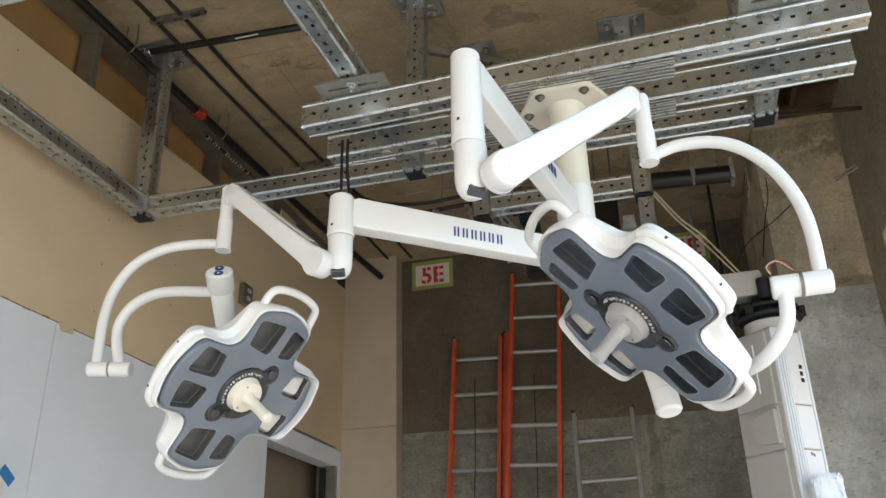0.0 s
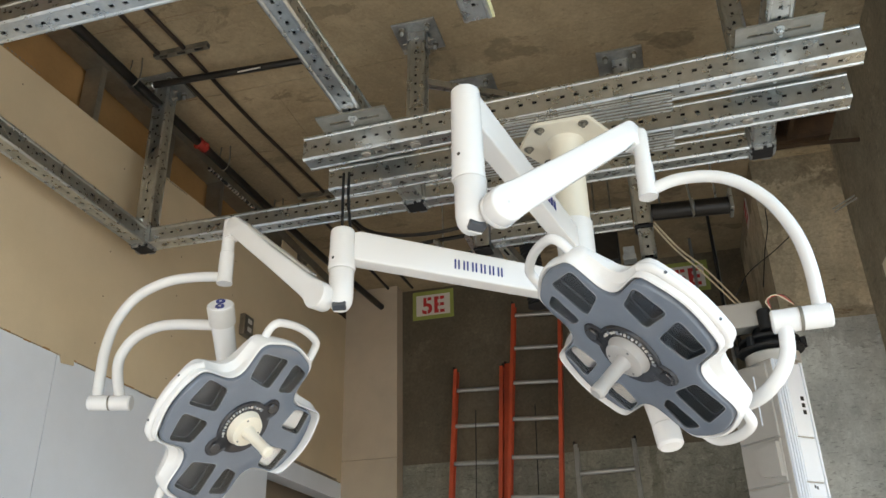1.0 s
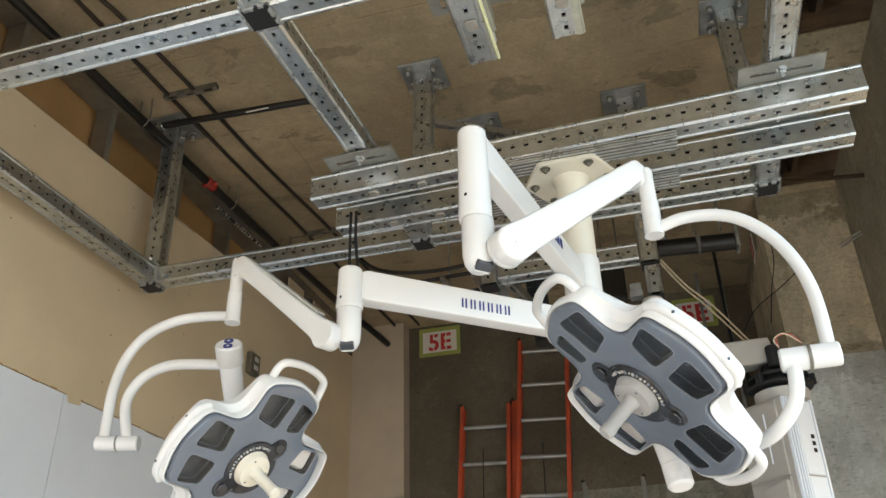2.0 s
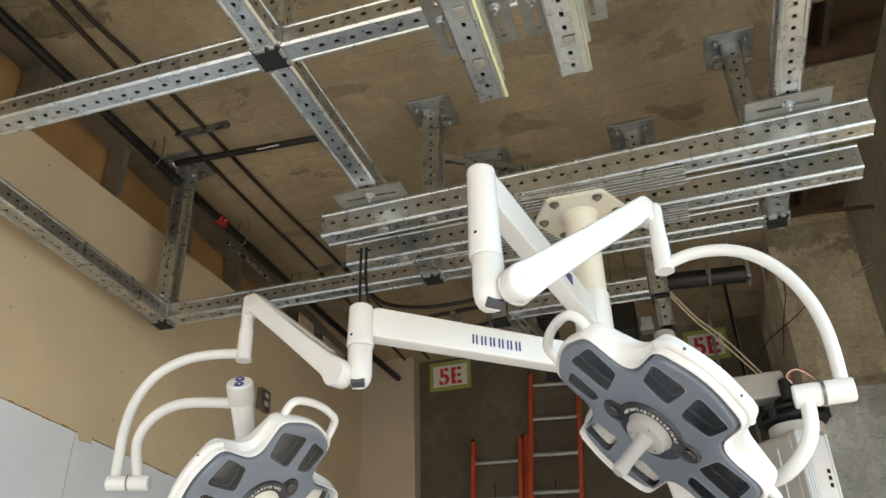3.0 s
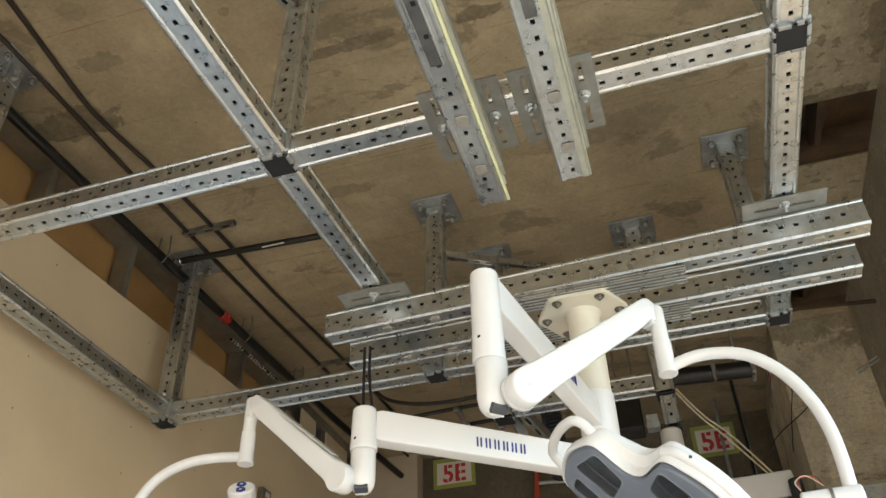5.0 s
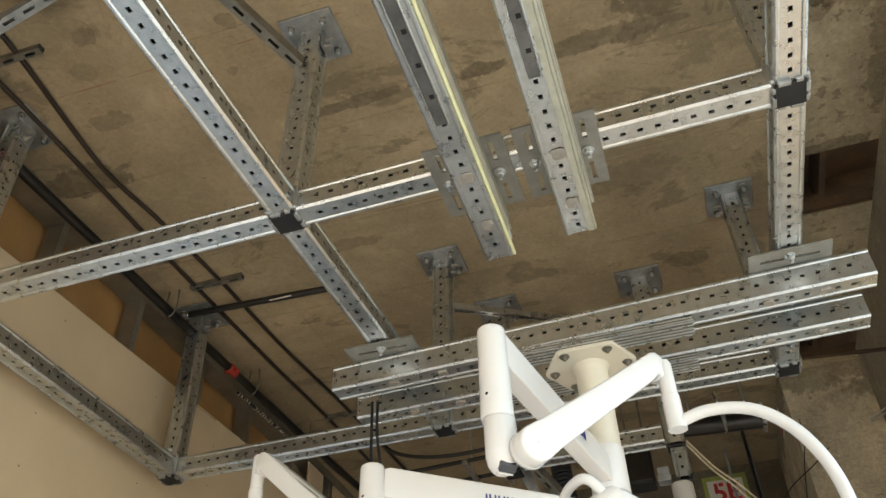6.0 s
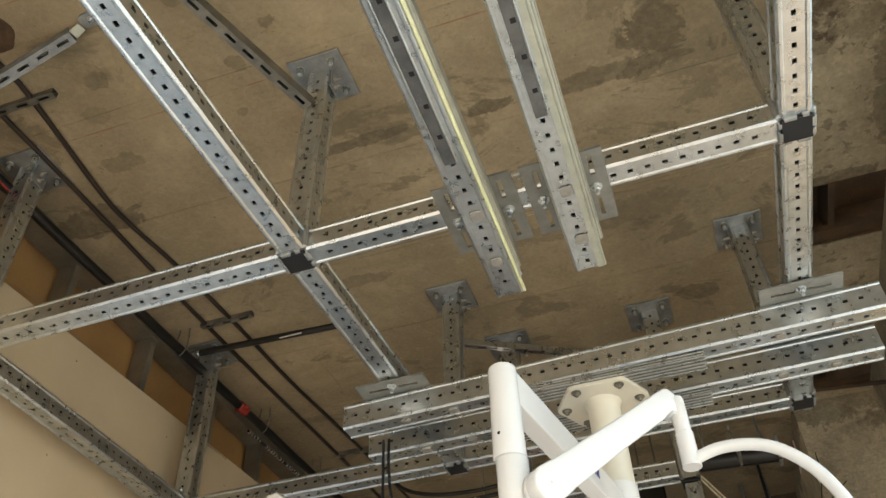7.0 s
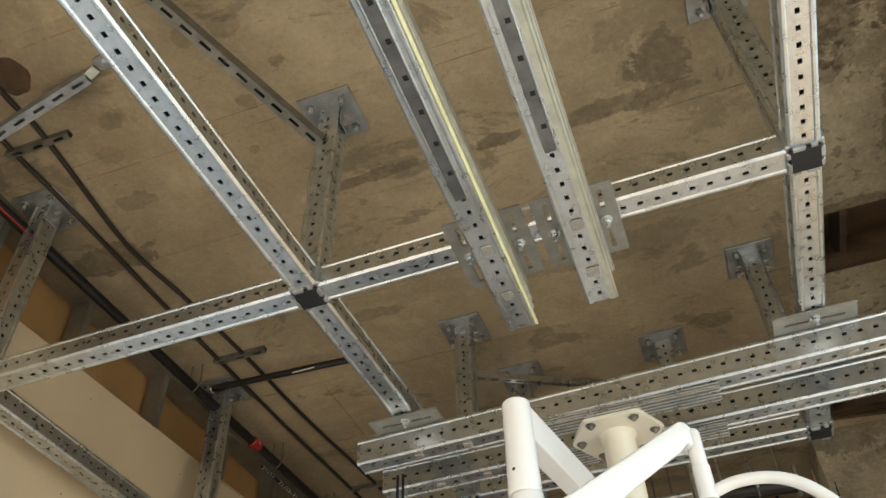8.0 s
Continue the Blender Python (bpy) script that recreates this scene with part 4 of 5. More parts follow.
part("outer_yoke", tube([(-1.382, 2.45, 2.452), (-1.490, 2.44, 2.460), (-1.583, 2.42, 2.446), (-1.670, 2.40, 2.397), (-1.718, 2.38, 2.311), (-1.729, 2.36, 2.207), (-1.724, 2.35, 2.109), (-1.719, 2.345, 2.03)], 0.0170), WHITE, lamp, "", True)
pivot2 = part("yoke_pivot", rod((-1.738, 2.335, 2.026), (-1.608, 2.367, 2.022), 0.0235, None, 28), WHITE, lamp, "", True)
part("pivot_seam", rod((-1.6736, 2.3509, 2.024), (-1.6724, 2.3512, 2.024), 0.0238, None, 28), STRUT, pivot2)
part("inner_yoke", tube([(-1.646, 2.36, 2.03), (-1.674, 2.365, 2.127), (-1.674, 2.37, 2.185), (-1.640, 2.38, 2.242), (-1.571, 2.38, 2.269), (-1.487, 2.37, 2.266), (-1.31, 2.33, 2.228)], 0.0170), WHITE, lamp, "", True)
bt, bb = Vector((-1.288, 2.29, 2.278)), Vector((-1.342, 2.47, 2.118))
boss = part("control_boss", lathe([(0, 0.036), (0.006, 0.041), (0.065, 0.039), (0.067, 0.035), (0.24, 0.031), (0.241, 0.036), (0.36, 0.039)], frame_of(bt, bb)), WHITE, lamp, "", True)
bm_ = frame_of(bt, bt + (bt - bb), (0, -1, 0)) @ Matrix.Rotation(radians(32), 4, "X")
for s in (-1, 1):
    at = bm_ @ Matrix.Translation((0.0015, 0, s * 0.0165))
    button = part("button", lathe([(0, 0.0145), (0.002, 0.014)], at, None, 20), BLUE_INK, boss, "blue press button")
    part("button_mark", lathe([(0.002, 0.0045), (0.0026, 0.004)], at, None, 12), WHITE, button)
part("button_panel", loft([[bm_ @ Vector((h, q.x, q.y)) for q in rounded([(-0.014, -0.032), (0.014, -0.032), (0.014, 0.032), (-0.014, 0.032)], 0.012, 4)] for h in (-0.003, 0.0012)]), WHITE, boss)
part("boss_cap", lathe([(0, 0.0405), (0.004, 0.0415), (0.062, 0.0400)], frame_of(bt + (bb - bt).normalized() * 0.003, bb), None, 28), HUB, boss, "grey cap", True)


def cross_outline(r, w, notch, bulge, steps=6):
    """A four-lobed outline; r: reach of a lobe, w: half its width at the end."""
    pts, rad = [], []
    for k in range(4):
        c, s = math.cos(k * math.pi / 2), math.sin(k * math.pi / 2)
        rr = r[k % len(r)]
        for (x, y), q in (((notch, -notch), 0.06), ((rr - 0.02, -w), 0.045), ((rr + bulge, 0), 0.25), ((rr - 0.02, w), 0.045)):
            pts.append((c * x - s * y, s * x + c * y))
            rad.append(q)
    return rounded(pts, rad, steps)


def lamp_head(centre, n, u, lit, ears, hub_mat, spin, narrow, parent):
    """A four-lobed head: grey front with eight windows, white shell behind, hub and grip, two bow handles."""
    n = Vector(n).normalized()
    u = (Vector(u) - n * Vector(u).dot(n)).normalized()
    m = Matrix((u, n.cross(u), n)).transposed().to_4x4()
    m.translation = centre
    m = m @ Matrix.Rotation(radians(spin), 4, "Z")
    lobes = lambda side, plain, bare: [side if k % 2 == 0 else bare if k == lit else plain for k in range(4)]
    face = cross_outline(lobes(0.268, 0.266, 0.268), 0.112, 0.116, 0.016)
    shell = cross_outline(lobes(0.278, 0.284, 0.312), 0.120, 0.122, 0.018)
    back = cross_outline(lobes(0.278, 0.285, 0.306), 0.126, 0.142, 0.01)
    far = cross_outline(lobes(0.22, 0.235, 0.25), 0.118, 0.142, 0.005)
    lift = lambda o, z, k=1.0: [Vector((q.x * k, q.y * k, z)) for q in o]
    head = part("lamp_head", loft([lift(shell, -0.040, 0.90), lift(shell, 0.003, 0.968), lift(shell, 0.0045, 0.978), lift(shell, 0.002, 0.993), lift(shell, -0.006, 1.002), lift(shell, -0.020, 1.004), lift(back, -0.036), lift(back, -0.052, 0.985), lift(far, -0.068), lift(far, -0.076, 0.75), lift(far, -0.079, 0.4)], m),
                WHITE, parent, "white four-lobed lamp head", True)
    # windows: x, y and half-sizes along each lobe; one of each pair is narrow on the lobes with handles
    windows = []
    for k in range(4):
        wide, slim = ((0.132, 0.248, -0.104, 0.006), (0.134, 0.240, 0.034, 0.092 if lit == 1 else 0.104)) if k % 2 == 0 else ((0.142, 0.244, -0.114, -0.028), (0.142, 0.244, 0.028, 0.114)) if k == lit else ((0.128, 0.242, -0.102, -0.012), (0.128, 0.242, 0.012, 0.102))
        flip = k % 2 == 0 and (narrow > 0) != (k == 0)
        for x0, x1, y0, y1 in (wide, slim):
            if flip:
                y0, y1 = -y1, -y0
            c = [(x0, y0 + 0.006), (x1 - 0.008, y0), (x1 - 0.02, y1), (x0 + 0.012, y1 - 0.010)] if y0 + y1 > 0 else [(x0 + 0.012, y0 + 0.010), (x1 - 0.018, y0), (x1, y1), (x0, y1 - 0.004)]
            windows.append((k, (x0 + x1) / 2, (y0 + y1) / 2, rounded(c, 0.016, 4)))
    cover = bmesh.new()
    loops = [[cover.verts.new(q) for q in o] for o in (lift(face, -0.006), lift(face, 0.003, 0.998), lift(face, 0.009, 0.985), lift(face, 0.0115, 0.955))]
    for a, b in zip(loops, loops[1:]):
        for q in range(len(a)):
            cover.faces.new((a[q], a[(q + 1) % len(a)], b[(q + 1) % len(a)], b[q]))
    rims = [cover.edges.get((loops[-1][q], loops[-1][(q + 1) % len(face)])) for q in range(len(face))]
    for k, cx, cy, o in windows:
        c, d = math.cos(k * math.pi / 2), math.sin(k * math.pi / 2)
        ring = [cover.verts.new((c * q.x - d * q.y, d * q.x + c * q.y, 0.0115)) for q in o]
        rims += [cover.edges.new((ring[q], ring[(q + 1) % len(ring)])) for q in range(len(ring))]
    bmesh.ops.triangle_fill(cover, use_beauty=True, use_dissolve=False, edges=rims, normal=(0, 0, 1))
    bmesh.ops.transform(cover, matrix=m, verts=cover.verts)
    part("front_cover", cover, GREY_FACE, head, "smoky grey front cover", True)
    # a second white rim line round two lobes
    for k in (1 if lit == 3 else 3,):
        rm = m @ Matrix.Rotation(k * math.pi / 2, 4, "Z")
        part("rim", tube([rm @ Vector((0.245, -0.122, -0.020)), rm @ Vector((0.278, -0.092, -0.022)), rm @ Vector((0.292, 0, -0.022)), rm @ Vector((0.278, 0.092, -0.022)), rm @ Vector((0.245, 0.122, -0.020))], 0.011), WHITE, head, "", True)
        for side in (-0.07, 0.075):
            q = rm @ Vector((0.2925, side, -0.022))
            part("shell_screw", lathe([(0, 0.004), (0.0035, 0.0035)], frame_of(q, q + rm.to_3x3() @ Vector((1, 0, 0))), None, 10), SLOT_GREY, head)
    for k, cx, cy, o in windows:
        rm = m @ Matrix.Rotation(k * math.pi / 2, 4, "Z")
        flat = lambda z, g, dx=0.0: [Vector((cx + dx + (q.x - cx) * g, cy + (q.y - cy) * g, z)) for q in o]
        # one lobe's reflectors are painted as daylit, the others dark
        lit_pane = k == lit
        # a raised rim with a deep reflector behind it
        rim = bmesh.new()
        rows = [[rim.verts.new(q) for q in r] for r in (flat(0.0112, 1.03), flat(0.0122, 1.02), flat(0.0125, 1.005), flat(0.0120, 0.992), flat(0.008, 0.988))]
        for a, b in zip(rows, rows[1:]):
            for q in range(len(a)):
                rim.faces.new((a[q], a[(q + 1) % len(a)], b[(q + 1) % len(a)], b[q]))
        bmesh.ops.transform(rim, matrix=rm, verts=rim.verts)
        rim = part("window_rim", rim, PANE_EDGE, head, "", True)
        recess = bmesh.new()
        rows = [[recess.verts.new(q) for q in r] for r in (flat(0.0100, 0.994), flat(-0.019, 0.985))]
        for q in range(len(o)):
            recess.faces.new((rows[0][q], rows[0][(q + 1) % len(o)], rows[1][(q + 1) % len(o)], rows[1][q]))
        bmesh.ops.transform(recess, matrix=rm, verts=recess.verts)
        part("recess_wall", recess, BLACK, rim, "", True)
        part("reflector", loft([flat(-0.0225, 0.99), flat(-0.0195, 0.99)] + ([flat(-0.0175, 0.93), flat(-0.006, 0.80), flat(-0.003, 0.66)] if lit_pane else [flat(-0.0190, 0.80), flat(-0.0180, 0.45)]), rm), PANE_LIT if lit_pane else PANE, rim, "cream reflector with daylight in its colour" if lit_pane else "dark reflector")
        if not lit_pane:
            edge = bmesh.new()
            rows = [[edge.verts.new(q) for q in r] for r in (flat(-0.0160, 0.980), flat(-0.0155, 0.965), flat(-0.0160, 0.950))]
            for a, b in zip(rows, rows[1:]):
                for q in range(len(a)):
                    edge.faces.new((a[q], a[(q + 1) % len(a)], b[(q + 1) % len(a)], b[q]))
            bmesh.ops.transform(edge, matrix=rm, verts=edge.verts)
            part("reflector_edge", edge, PANE_EDGE, rim)
        pane = part("glass_pane", loft([flat(0.0102, 0.984), flat(0.0122, 0.984)], rm), GLASS, rim, "clear glass pane")
        pane.visible_shadow = False
    # dark ring with two ears round the hub
    ring = []
    for q in range(72):
        a = 2 * math.pi * q / 72
        r, across = 0.088, 0.099 * abs(math.sin(a))
        if across < 0.031:
            r = max(r, 0.099 * abs(math.cos(a)) + math.sqrt(0.031 ** 2 - across ** 2))
        ring.append(Vector((r * math.cos(a), r * math.sin(a))))
    tilt = m @ Matrix.Rotation(radians(ears), 4, "Z")
    part("hub_ring", loft([lift(ring, 0.006), lift(ring, 0.014), lift(ring, 0.019, 0.965), lift(ring, 0.0195, 0.93), lift(ring, 0.0165, 0.86)], tilt), DARK_RING, head, "dark ring of small lamps", True)
    for k in range(18):
        a = radians((198 if lit == 1 else 18) + k * 8.5)
        q = tilt @ Matrix.Rotation(a, 4, "Z")
        part("led_lens", box((0.066 + 0.002 * (k % 2), -0.0032, 0.016), (0.076 - 0.0015 * (k % 3), 0.0032 - 0.001 * (k % 2), 0.0205), 0.001, None, q), HUB if k % 3 else PANE_EDGE, head)
    for s in (-1, 1):
        q = tilt @ Vector((s * 0.102, 0, 0.0195))
        part("camera_eye", lathe([(0, 0.017), (0.003, 0.015), (0.003, 0.010)], frame_of(q, q + n), None, 18), PANE, head, "", True)
    hub = part("hub_disc", lathe([(0.008, 0.058), (0.018, 0.057), (0.024, 0.0525), (0.034, 0.0515), (0.036, 0.050), (0.0385, 0.0495), (0.0395, 0.046), (0.040, 0.03)], frame_of(m @ Vector((0, 0, 0)), m @ Vector((0, 0, 1))), None, 32), hub_mat, head, "round hub disc", True)
    for k in range(3):
        q = m @ Matrix.Rotation(radians(40 + 120 * k), 4, "Z") @ Vector((0.040, 0, 0.0390))
        part("hub_screw", lathe([(0, 0.0035), (0.0012, 0.003)], frame_of(q, q + n), None, 10), SLOT_GREY, hub)
    part("grip", lathe([(0.03, 0.022), (0.049, 0.021), (0.055, 0.0175), (0.125, 0.0165), (0.13, 0.018), (0.148, 0.018), (0.153, 0.013)], frame_of(m @ Vector((0, 0, 0)), m @ Vector((0, 0, 1))), None, 24),
         hub_mat, hub, "pale sterile grip", True)
    lean = 0.018 if lit == 1 else -0.018          # the bows sit a little towards the lit lobe
    for k, out, back in ((0, 0.332, -0.038), (2, 0.319 if lit == 3 else 0.314, -0.030)):
        half, slide = (0.100, 0.025) if lit == 1 and k == 2 else (0.108, lean)
        rm = m @ Matrix.Rotation(k * math.pi / 2, 4, "Z") @ Matrix.Translation((0, slide * (1 - k), 0))
        part("bow_handle", tube([rm @ Vector(q) for q in ((0.235, -half, -0.03), (out - 0.045, -half, back), (out - 0.017, 0.014 - half, back), (out - 0.004, -0.05, back), (out, 0, back), (out - 0.004, 0.05, back),
                                                          (out - 0.017, half - 0.014, back), (out - 0.045, half, back), (0.235, half, -0.03))], 0.0125), WHITE, head, "white bow handle", True)
    return head


lamp_head((-0.080, 2.136, 1.942), (-0.612, -0.308, -0.729), (-0.654, -0.322, 0.685), 1, 22, GRIP_GREY, 0, 1, lamp)
lamp_head((-1.257, 2.422, 1.936), (0.734, -0.183, -0.654), (0.639, -0.142, 0.756), 3, -34, CREAM, 0, -1, lamp)

# ---- pipes, conduits and cables overhead ----
pipe = thing("sprinkler_pipe", "black steel pipe along the top of the partition", "pipe", (-2.43, 3, 4.0))
part("pipe_run", tube([(-2.60, -1.4, 4.02), (-2.5075, 1.5, 4.02), (-2.4278, 4.0, 4.02), (-2.370, 5.3, 4.015), (-2.25, 6.445, 3.985)], 0.026), BLACK_PIPE, pipe, "", True)
cp = part("coupling", rod((-2.435, 3.76, 4.02), (-2.4325, 3.84, 4.02), 0.032), RED, pipe, "red pipe coupling", True)
part("coupling_ear", box((-2.482, 3.785, 4.005), (-2.388, 3.815, 4.028), 0.008), RED, cp)
part("red_sleeve", box((-2.496, 0.9, 3.9945), (-2.486, 1.86, 3.9985), 0.001, None, Matrix.Translation((0, 1.4, 0)) @ Matrix.Rotation(radians(-1.83), 4, "Z") @ Matrix.Translation((0, -1.4, 0))), RED, pipe, "thin red stripe along the pipe")
for y in (3.16, 4.05, 4.75):
    c = -2.60 + (y + 1.4) * 0.0319
    part("pipe_strap", tube([(c - 0.03, y, ZC - 0.005), (c - 0.034, y, 4.04), (c, y, 3.988), (c + 0.034, y, 4.04), (c + 0.03, y, ZC - 0.005)], 0.004, None, 8), STRUT, pipe)
fc = thing("flexible_conduit", "shiny corrugated metal conduit beside the black pipe", "conduit", (-2.46, 4.3, 3.968))
fm = frame_of((-2.478, 3.97, 3.968), (-2.425, 5.1, 3.968))
# core is black to paint the dark between the bright rings
part("conduit_core", lathe([(0, 0.0085), (0.66, 0.0085)], fm, None, 12), BLACK, fc, "", True)
coil = None
for k in range(23):
    if k not in (5, 6, 15):                  # left out, which breaks the row
        coil = lathe([(0.006 + k * 0.0285, 0.008), (0.007 + k * 0.0285, 0.0125), (0.018 + k * 0.0285, 0.0125), (0.019 + k * 0.0285, 0.008)], fm, coil, 12)
tagged(part("conduit_coil", coil, BRIGHT, fc, "bright steel coil"), "bright steel coil", "", "", "stuff")
branch = thing("branch_pipe", "black branch pipe crossing under the slab", "pipe", (-2.0, 3.3, 4.1))
part("pipe_run", rod((-2.46, 3.31, 4.10), (-1.52, 3.36, 4.10), 0.019), BLACK_PIPE, branch, "", True)
part("collar", rod((-2.47, 3.31, 4.10), (-2.44, 3.311, 4.10), 0.025), STEEL, branch, "", True)
part("label_strip", box((-1.95, 3.318, 4.079), (-1.82, 3.325, 4.083)), PAPER, branch)
for x0, line in ((-2.2, ((-2.21, -1.4), (-2.2, 0.2), (-2.196, 1.297), (-2.186, 1.53), (-2.244, 2.1), (-2.245, 2.32), (-2.204, 2.646), (-2.165, 3.19), (-2.14, 3.83), (-2.06, 4.85), (-1.99, 6.5))),
                 (-2.3, ((-2.39, -1.4), (-2.375, 0.2), (-2.359, 1.49), (-2.345, 1.9), (-2.331, 2.69), (-2.315, 3.2), (-2.285, 4.0), (-2.24, 4.86), (-2.19, 6.5)))):
    c = thing("conduit", "thin dark conduit running along the slab", "conduit", (x0, 3, 4.15), group="conduits")
    part("pipe_run", tube([(x, y, 4.15) for x, y in line], 0.0115), BROWN_PIPE, c, "", True)
for y in (1.572, 3.155, 4.75):
    clip = thing("strut_clip", "short galvanised strut holding conduits to the slab", "pipe strut", (-2.22, y, 4.18), group="strut clips")
    dx = 0.0 if y < 2 else (0.045 if y < 4 else 0.13)
    strut("strut_body", (-2.39 + dx, y, ZC - 0.014), (-2.08 + dx, y, ZC - 0.014), clip, 0.026)
hang = thing("hanger_strut", "slotted galvanised strut angled down from the slab", "pipe strut", (-1.9, 1.33, 4.1))
strut("strut_body", (-2.42, 1.405, 3.93), (-1.828, 1.358, 4.13), hang, 0.041, "", STEEL_DULL)
part("hinge", box((-0.026, -0.019, -0.004), (0.020, 0.019, 0.004), 0.002, None, frame_of((-1.800, 1.350, 4.134), (-1.765, 1.340, 4.150))), OLIVE_ZINC_GLINT, hang, "olive passivated hinge plate")
tab = part("hinge_tab", slab([(-1.79, 1.312), (-1.715, 1.302), (-1.71, 1.361), (-1.785, 1.370)], 0.026, ZC - 0.001, ZC - 0.011), STEEL_DULL, hang)
part("bolt", nut((-1.738, 1.334, ZC - 0.011), (0, 0, -1), 0.008, 0.007), STEEL, tab)
rust_plate = []
for k in range(48):
    a = 2 * math.pi * k / 48
    r = 1 + 0.10 * math.sin(2 * a + 0.6) + 0.07 * math.sin(3 * a + 2.0) + 0.03 * math.sin(7 * a)
    rust_plate.append(Vector((-2.135 + 0.078 * r * math.cos(a), 1.255 + 0.100 * r * math.sin(a))))
whole("rust_patch", loft([[Vector((q.x, q.y, ZC)) for q in rust_plate], [Vector((q.x, q.y, ZC - 0.003)) for q in rust_plate]]), RUST, "rusty steel embed plate in the slab", "embed plate")
# paired cables hanging by the west end of the first beam
for k, x in enumerate((-1.128, -1.105)):
    whole("hanging_cable", tube([(x, 2.84, 3.03), (x + 0.004, 2.83, 2.9), (x + 0.012 + 0.012 * k, 2.82, 2.75), (x + 0.03 + 0.02 * k, 2.84, 2.62)], 0.006, None, 8), BLACK, "black cable hanging from a steel beam", "cable", "", "hanging cables", True)
whole("looped_cable", tube([(-1.75, 4.4, 3.75), (-1.62, 4.4, 3.62), (-1.43, 4.4, 3.555), (-1.2, 4.4, 3.535), (-1.0, 4.4, 3.55), (-0.8, 4.4, 3.60)], 0.012, None, 8), BLACK_PIPE, "black cable looping under the ceiling", "cable", "", "", True)
trap = thing("conduit_rack", "small rack of dark conduits on threaded rods", "conduit", (-1.2, 5.0, 3.7))
for dy in (0, 0.25):
    part("pipe_run", rod((-1.75, 4.7 + dy, 3.62), (-0.55, 4.7 + dy, 3.66), 0.013), BLACK_PIPE, trap, "", True)
for x in (-1.25, -1.05):
    part("threaded_rod", rod((x, 4.8, 3.58), (x, 4.8, ZC), 0.005, None, 8), STEEL, trap)
    part("cross_bar", box((x - 0.015, 4.62, 3.585), (x + 0.015, 5.02, 3.605)), STEEL, trap)
# dark ducting and brackets hanging behind the rear frame
fd = thing("flexible_duct", "black corrugated duct hanging behind the steel frame", "duct", (-0.65, 4.5, 3.1))
part("duct_run", lathe([(k * 0.012, 0.052 + 0.007 * (k % 2)) for k in range(44)], frame_of((-0.665, 4.5, 3.54), (-0.625, 4.48, 3.02)), None, 18), BLACK, fd, "", True)
part("duct_collar", rod((-0.668, 4.5, 3.53), (-0.672, 4.5, 3.58), 0.064), STRUT, fd, "", True)
part("duct_strap", tube([(-0.73, 4.5, 3.56), (-0.735, 4.5, 3.9), (-0.735, 4.5, ZC)], 0.005, None, 8), STRUT, fd)
eb = thing("control_box", "black control box hung behind the steel frame", "control box", (-0.22, 4.4, 3.2))
part("box_body", box((-0.285, 4.36, 3.18), (-0.15, 4.50, 3.40), 0.008), BLACK, eb)
part("box_lid", box((-0.278, 4.352, 3.19), (-0.157, 4.359, 3.39), 0.002), BLACK_PIPE, eb)
for x in (-0.26, -0.17):
    part("hanger_rod", rod((x, 4.43, 3.40), (x, 4.43, ZC), 0.005, None, 8), STRUT, eb)
strut("hanging_strut", (-0.80, 4.1, 3.26), (-0.70, 4.12, 2.98), rear, 0.045, "slotted strut", STEEL_DULL)
part("channel_bracket", box((-0.122, 3.92, 2.985), (-0.060, 3.985, 3.012), 0.002), STEEL_DULL, rear)
part("channel_bracket", box((-0.118, 3.925, 3.012), (-0.064, 3.98, 3.055), 0.002), STEEL_DULL, rear)
# black pipe beside the rear frame, with a clamp
duct = thing("black_duct", "thick black pipe with a steel clamp beside the rear frame", "pipe", (0.25, 4.4, 3.45))
part("pipe_run", rod((0.04, 4.40, 3.462), (0.46, 4.42, 3.45), 0.048), BLACK_PIPE, duct, "", True)
part("pipe_run", rod((0.04, 4.52, 3.52), (0.46, 4.54, 3.52), 0.03), BLACK_PIPE, duct, "", True)
part("end_flange", box((0.455, 4.35, 3.40), (0.475, 4.48, 3.52), 0.004), STEEL, duct)
part("pipe_clamp", rod((0.255, 4.405, 3.458), (0.275, 4.406, 3.457), 0.052), STEEL, duct, "", True)
part("clamp_rod", rod((0.265, 4.36, 3.39), (0.25, 4.36, 3.62), 0.006, None, 8), STEEL, duct)
for x in (0.10, 0.40):
    part("hanger", rod((x, 4.47, 3.50), (x, 4.47, ZC), 0.006, None, 8), STEEL, duct)
whole("rusty_rod", rod((0.70, 4.52, 3.83), (1.21, 4.52, 3.785), 0.012, None, 10), RUST, "rusty steel rod set into the concrete wall", "steel rod", "", "", True)
for k in range(2):
    whole("tan_cord", tube([(0.03 + 0.015 * k, 4.0, 3.20), (0.13 + 0.02 * k, 4.15, 3.11), (0.239 + 0.03 * k, 4.3, 3.045), (0.457 + 0.02 * k, 4.6, 2.886)], 0.0048, None, 8), CORD, "tan cord stretched down from the rear frame", "cord", "", "cords", True)
# conduits on the back wall behind the column
for x in (0.33, 0.5):
    whole("wall_conduit", rod((x, 6.3, 3.05), (x, 6.3, ZC), 0.012, None, 10), STEEL_DULL, "grey conduit standing at the back wall", "conduit", "", "wall conduits", True)
jb = thing("junction_box", "dark junction box with loose wires at the back wall", "junction box", (0.45, 5.9, 3.3))
part("box_body", box((0.38, 5.8, 3.22), (0.55, 5.95, 3.38), 0.006), BLACK, jb)
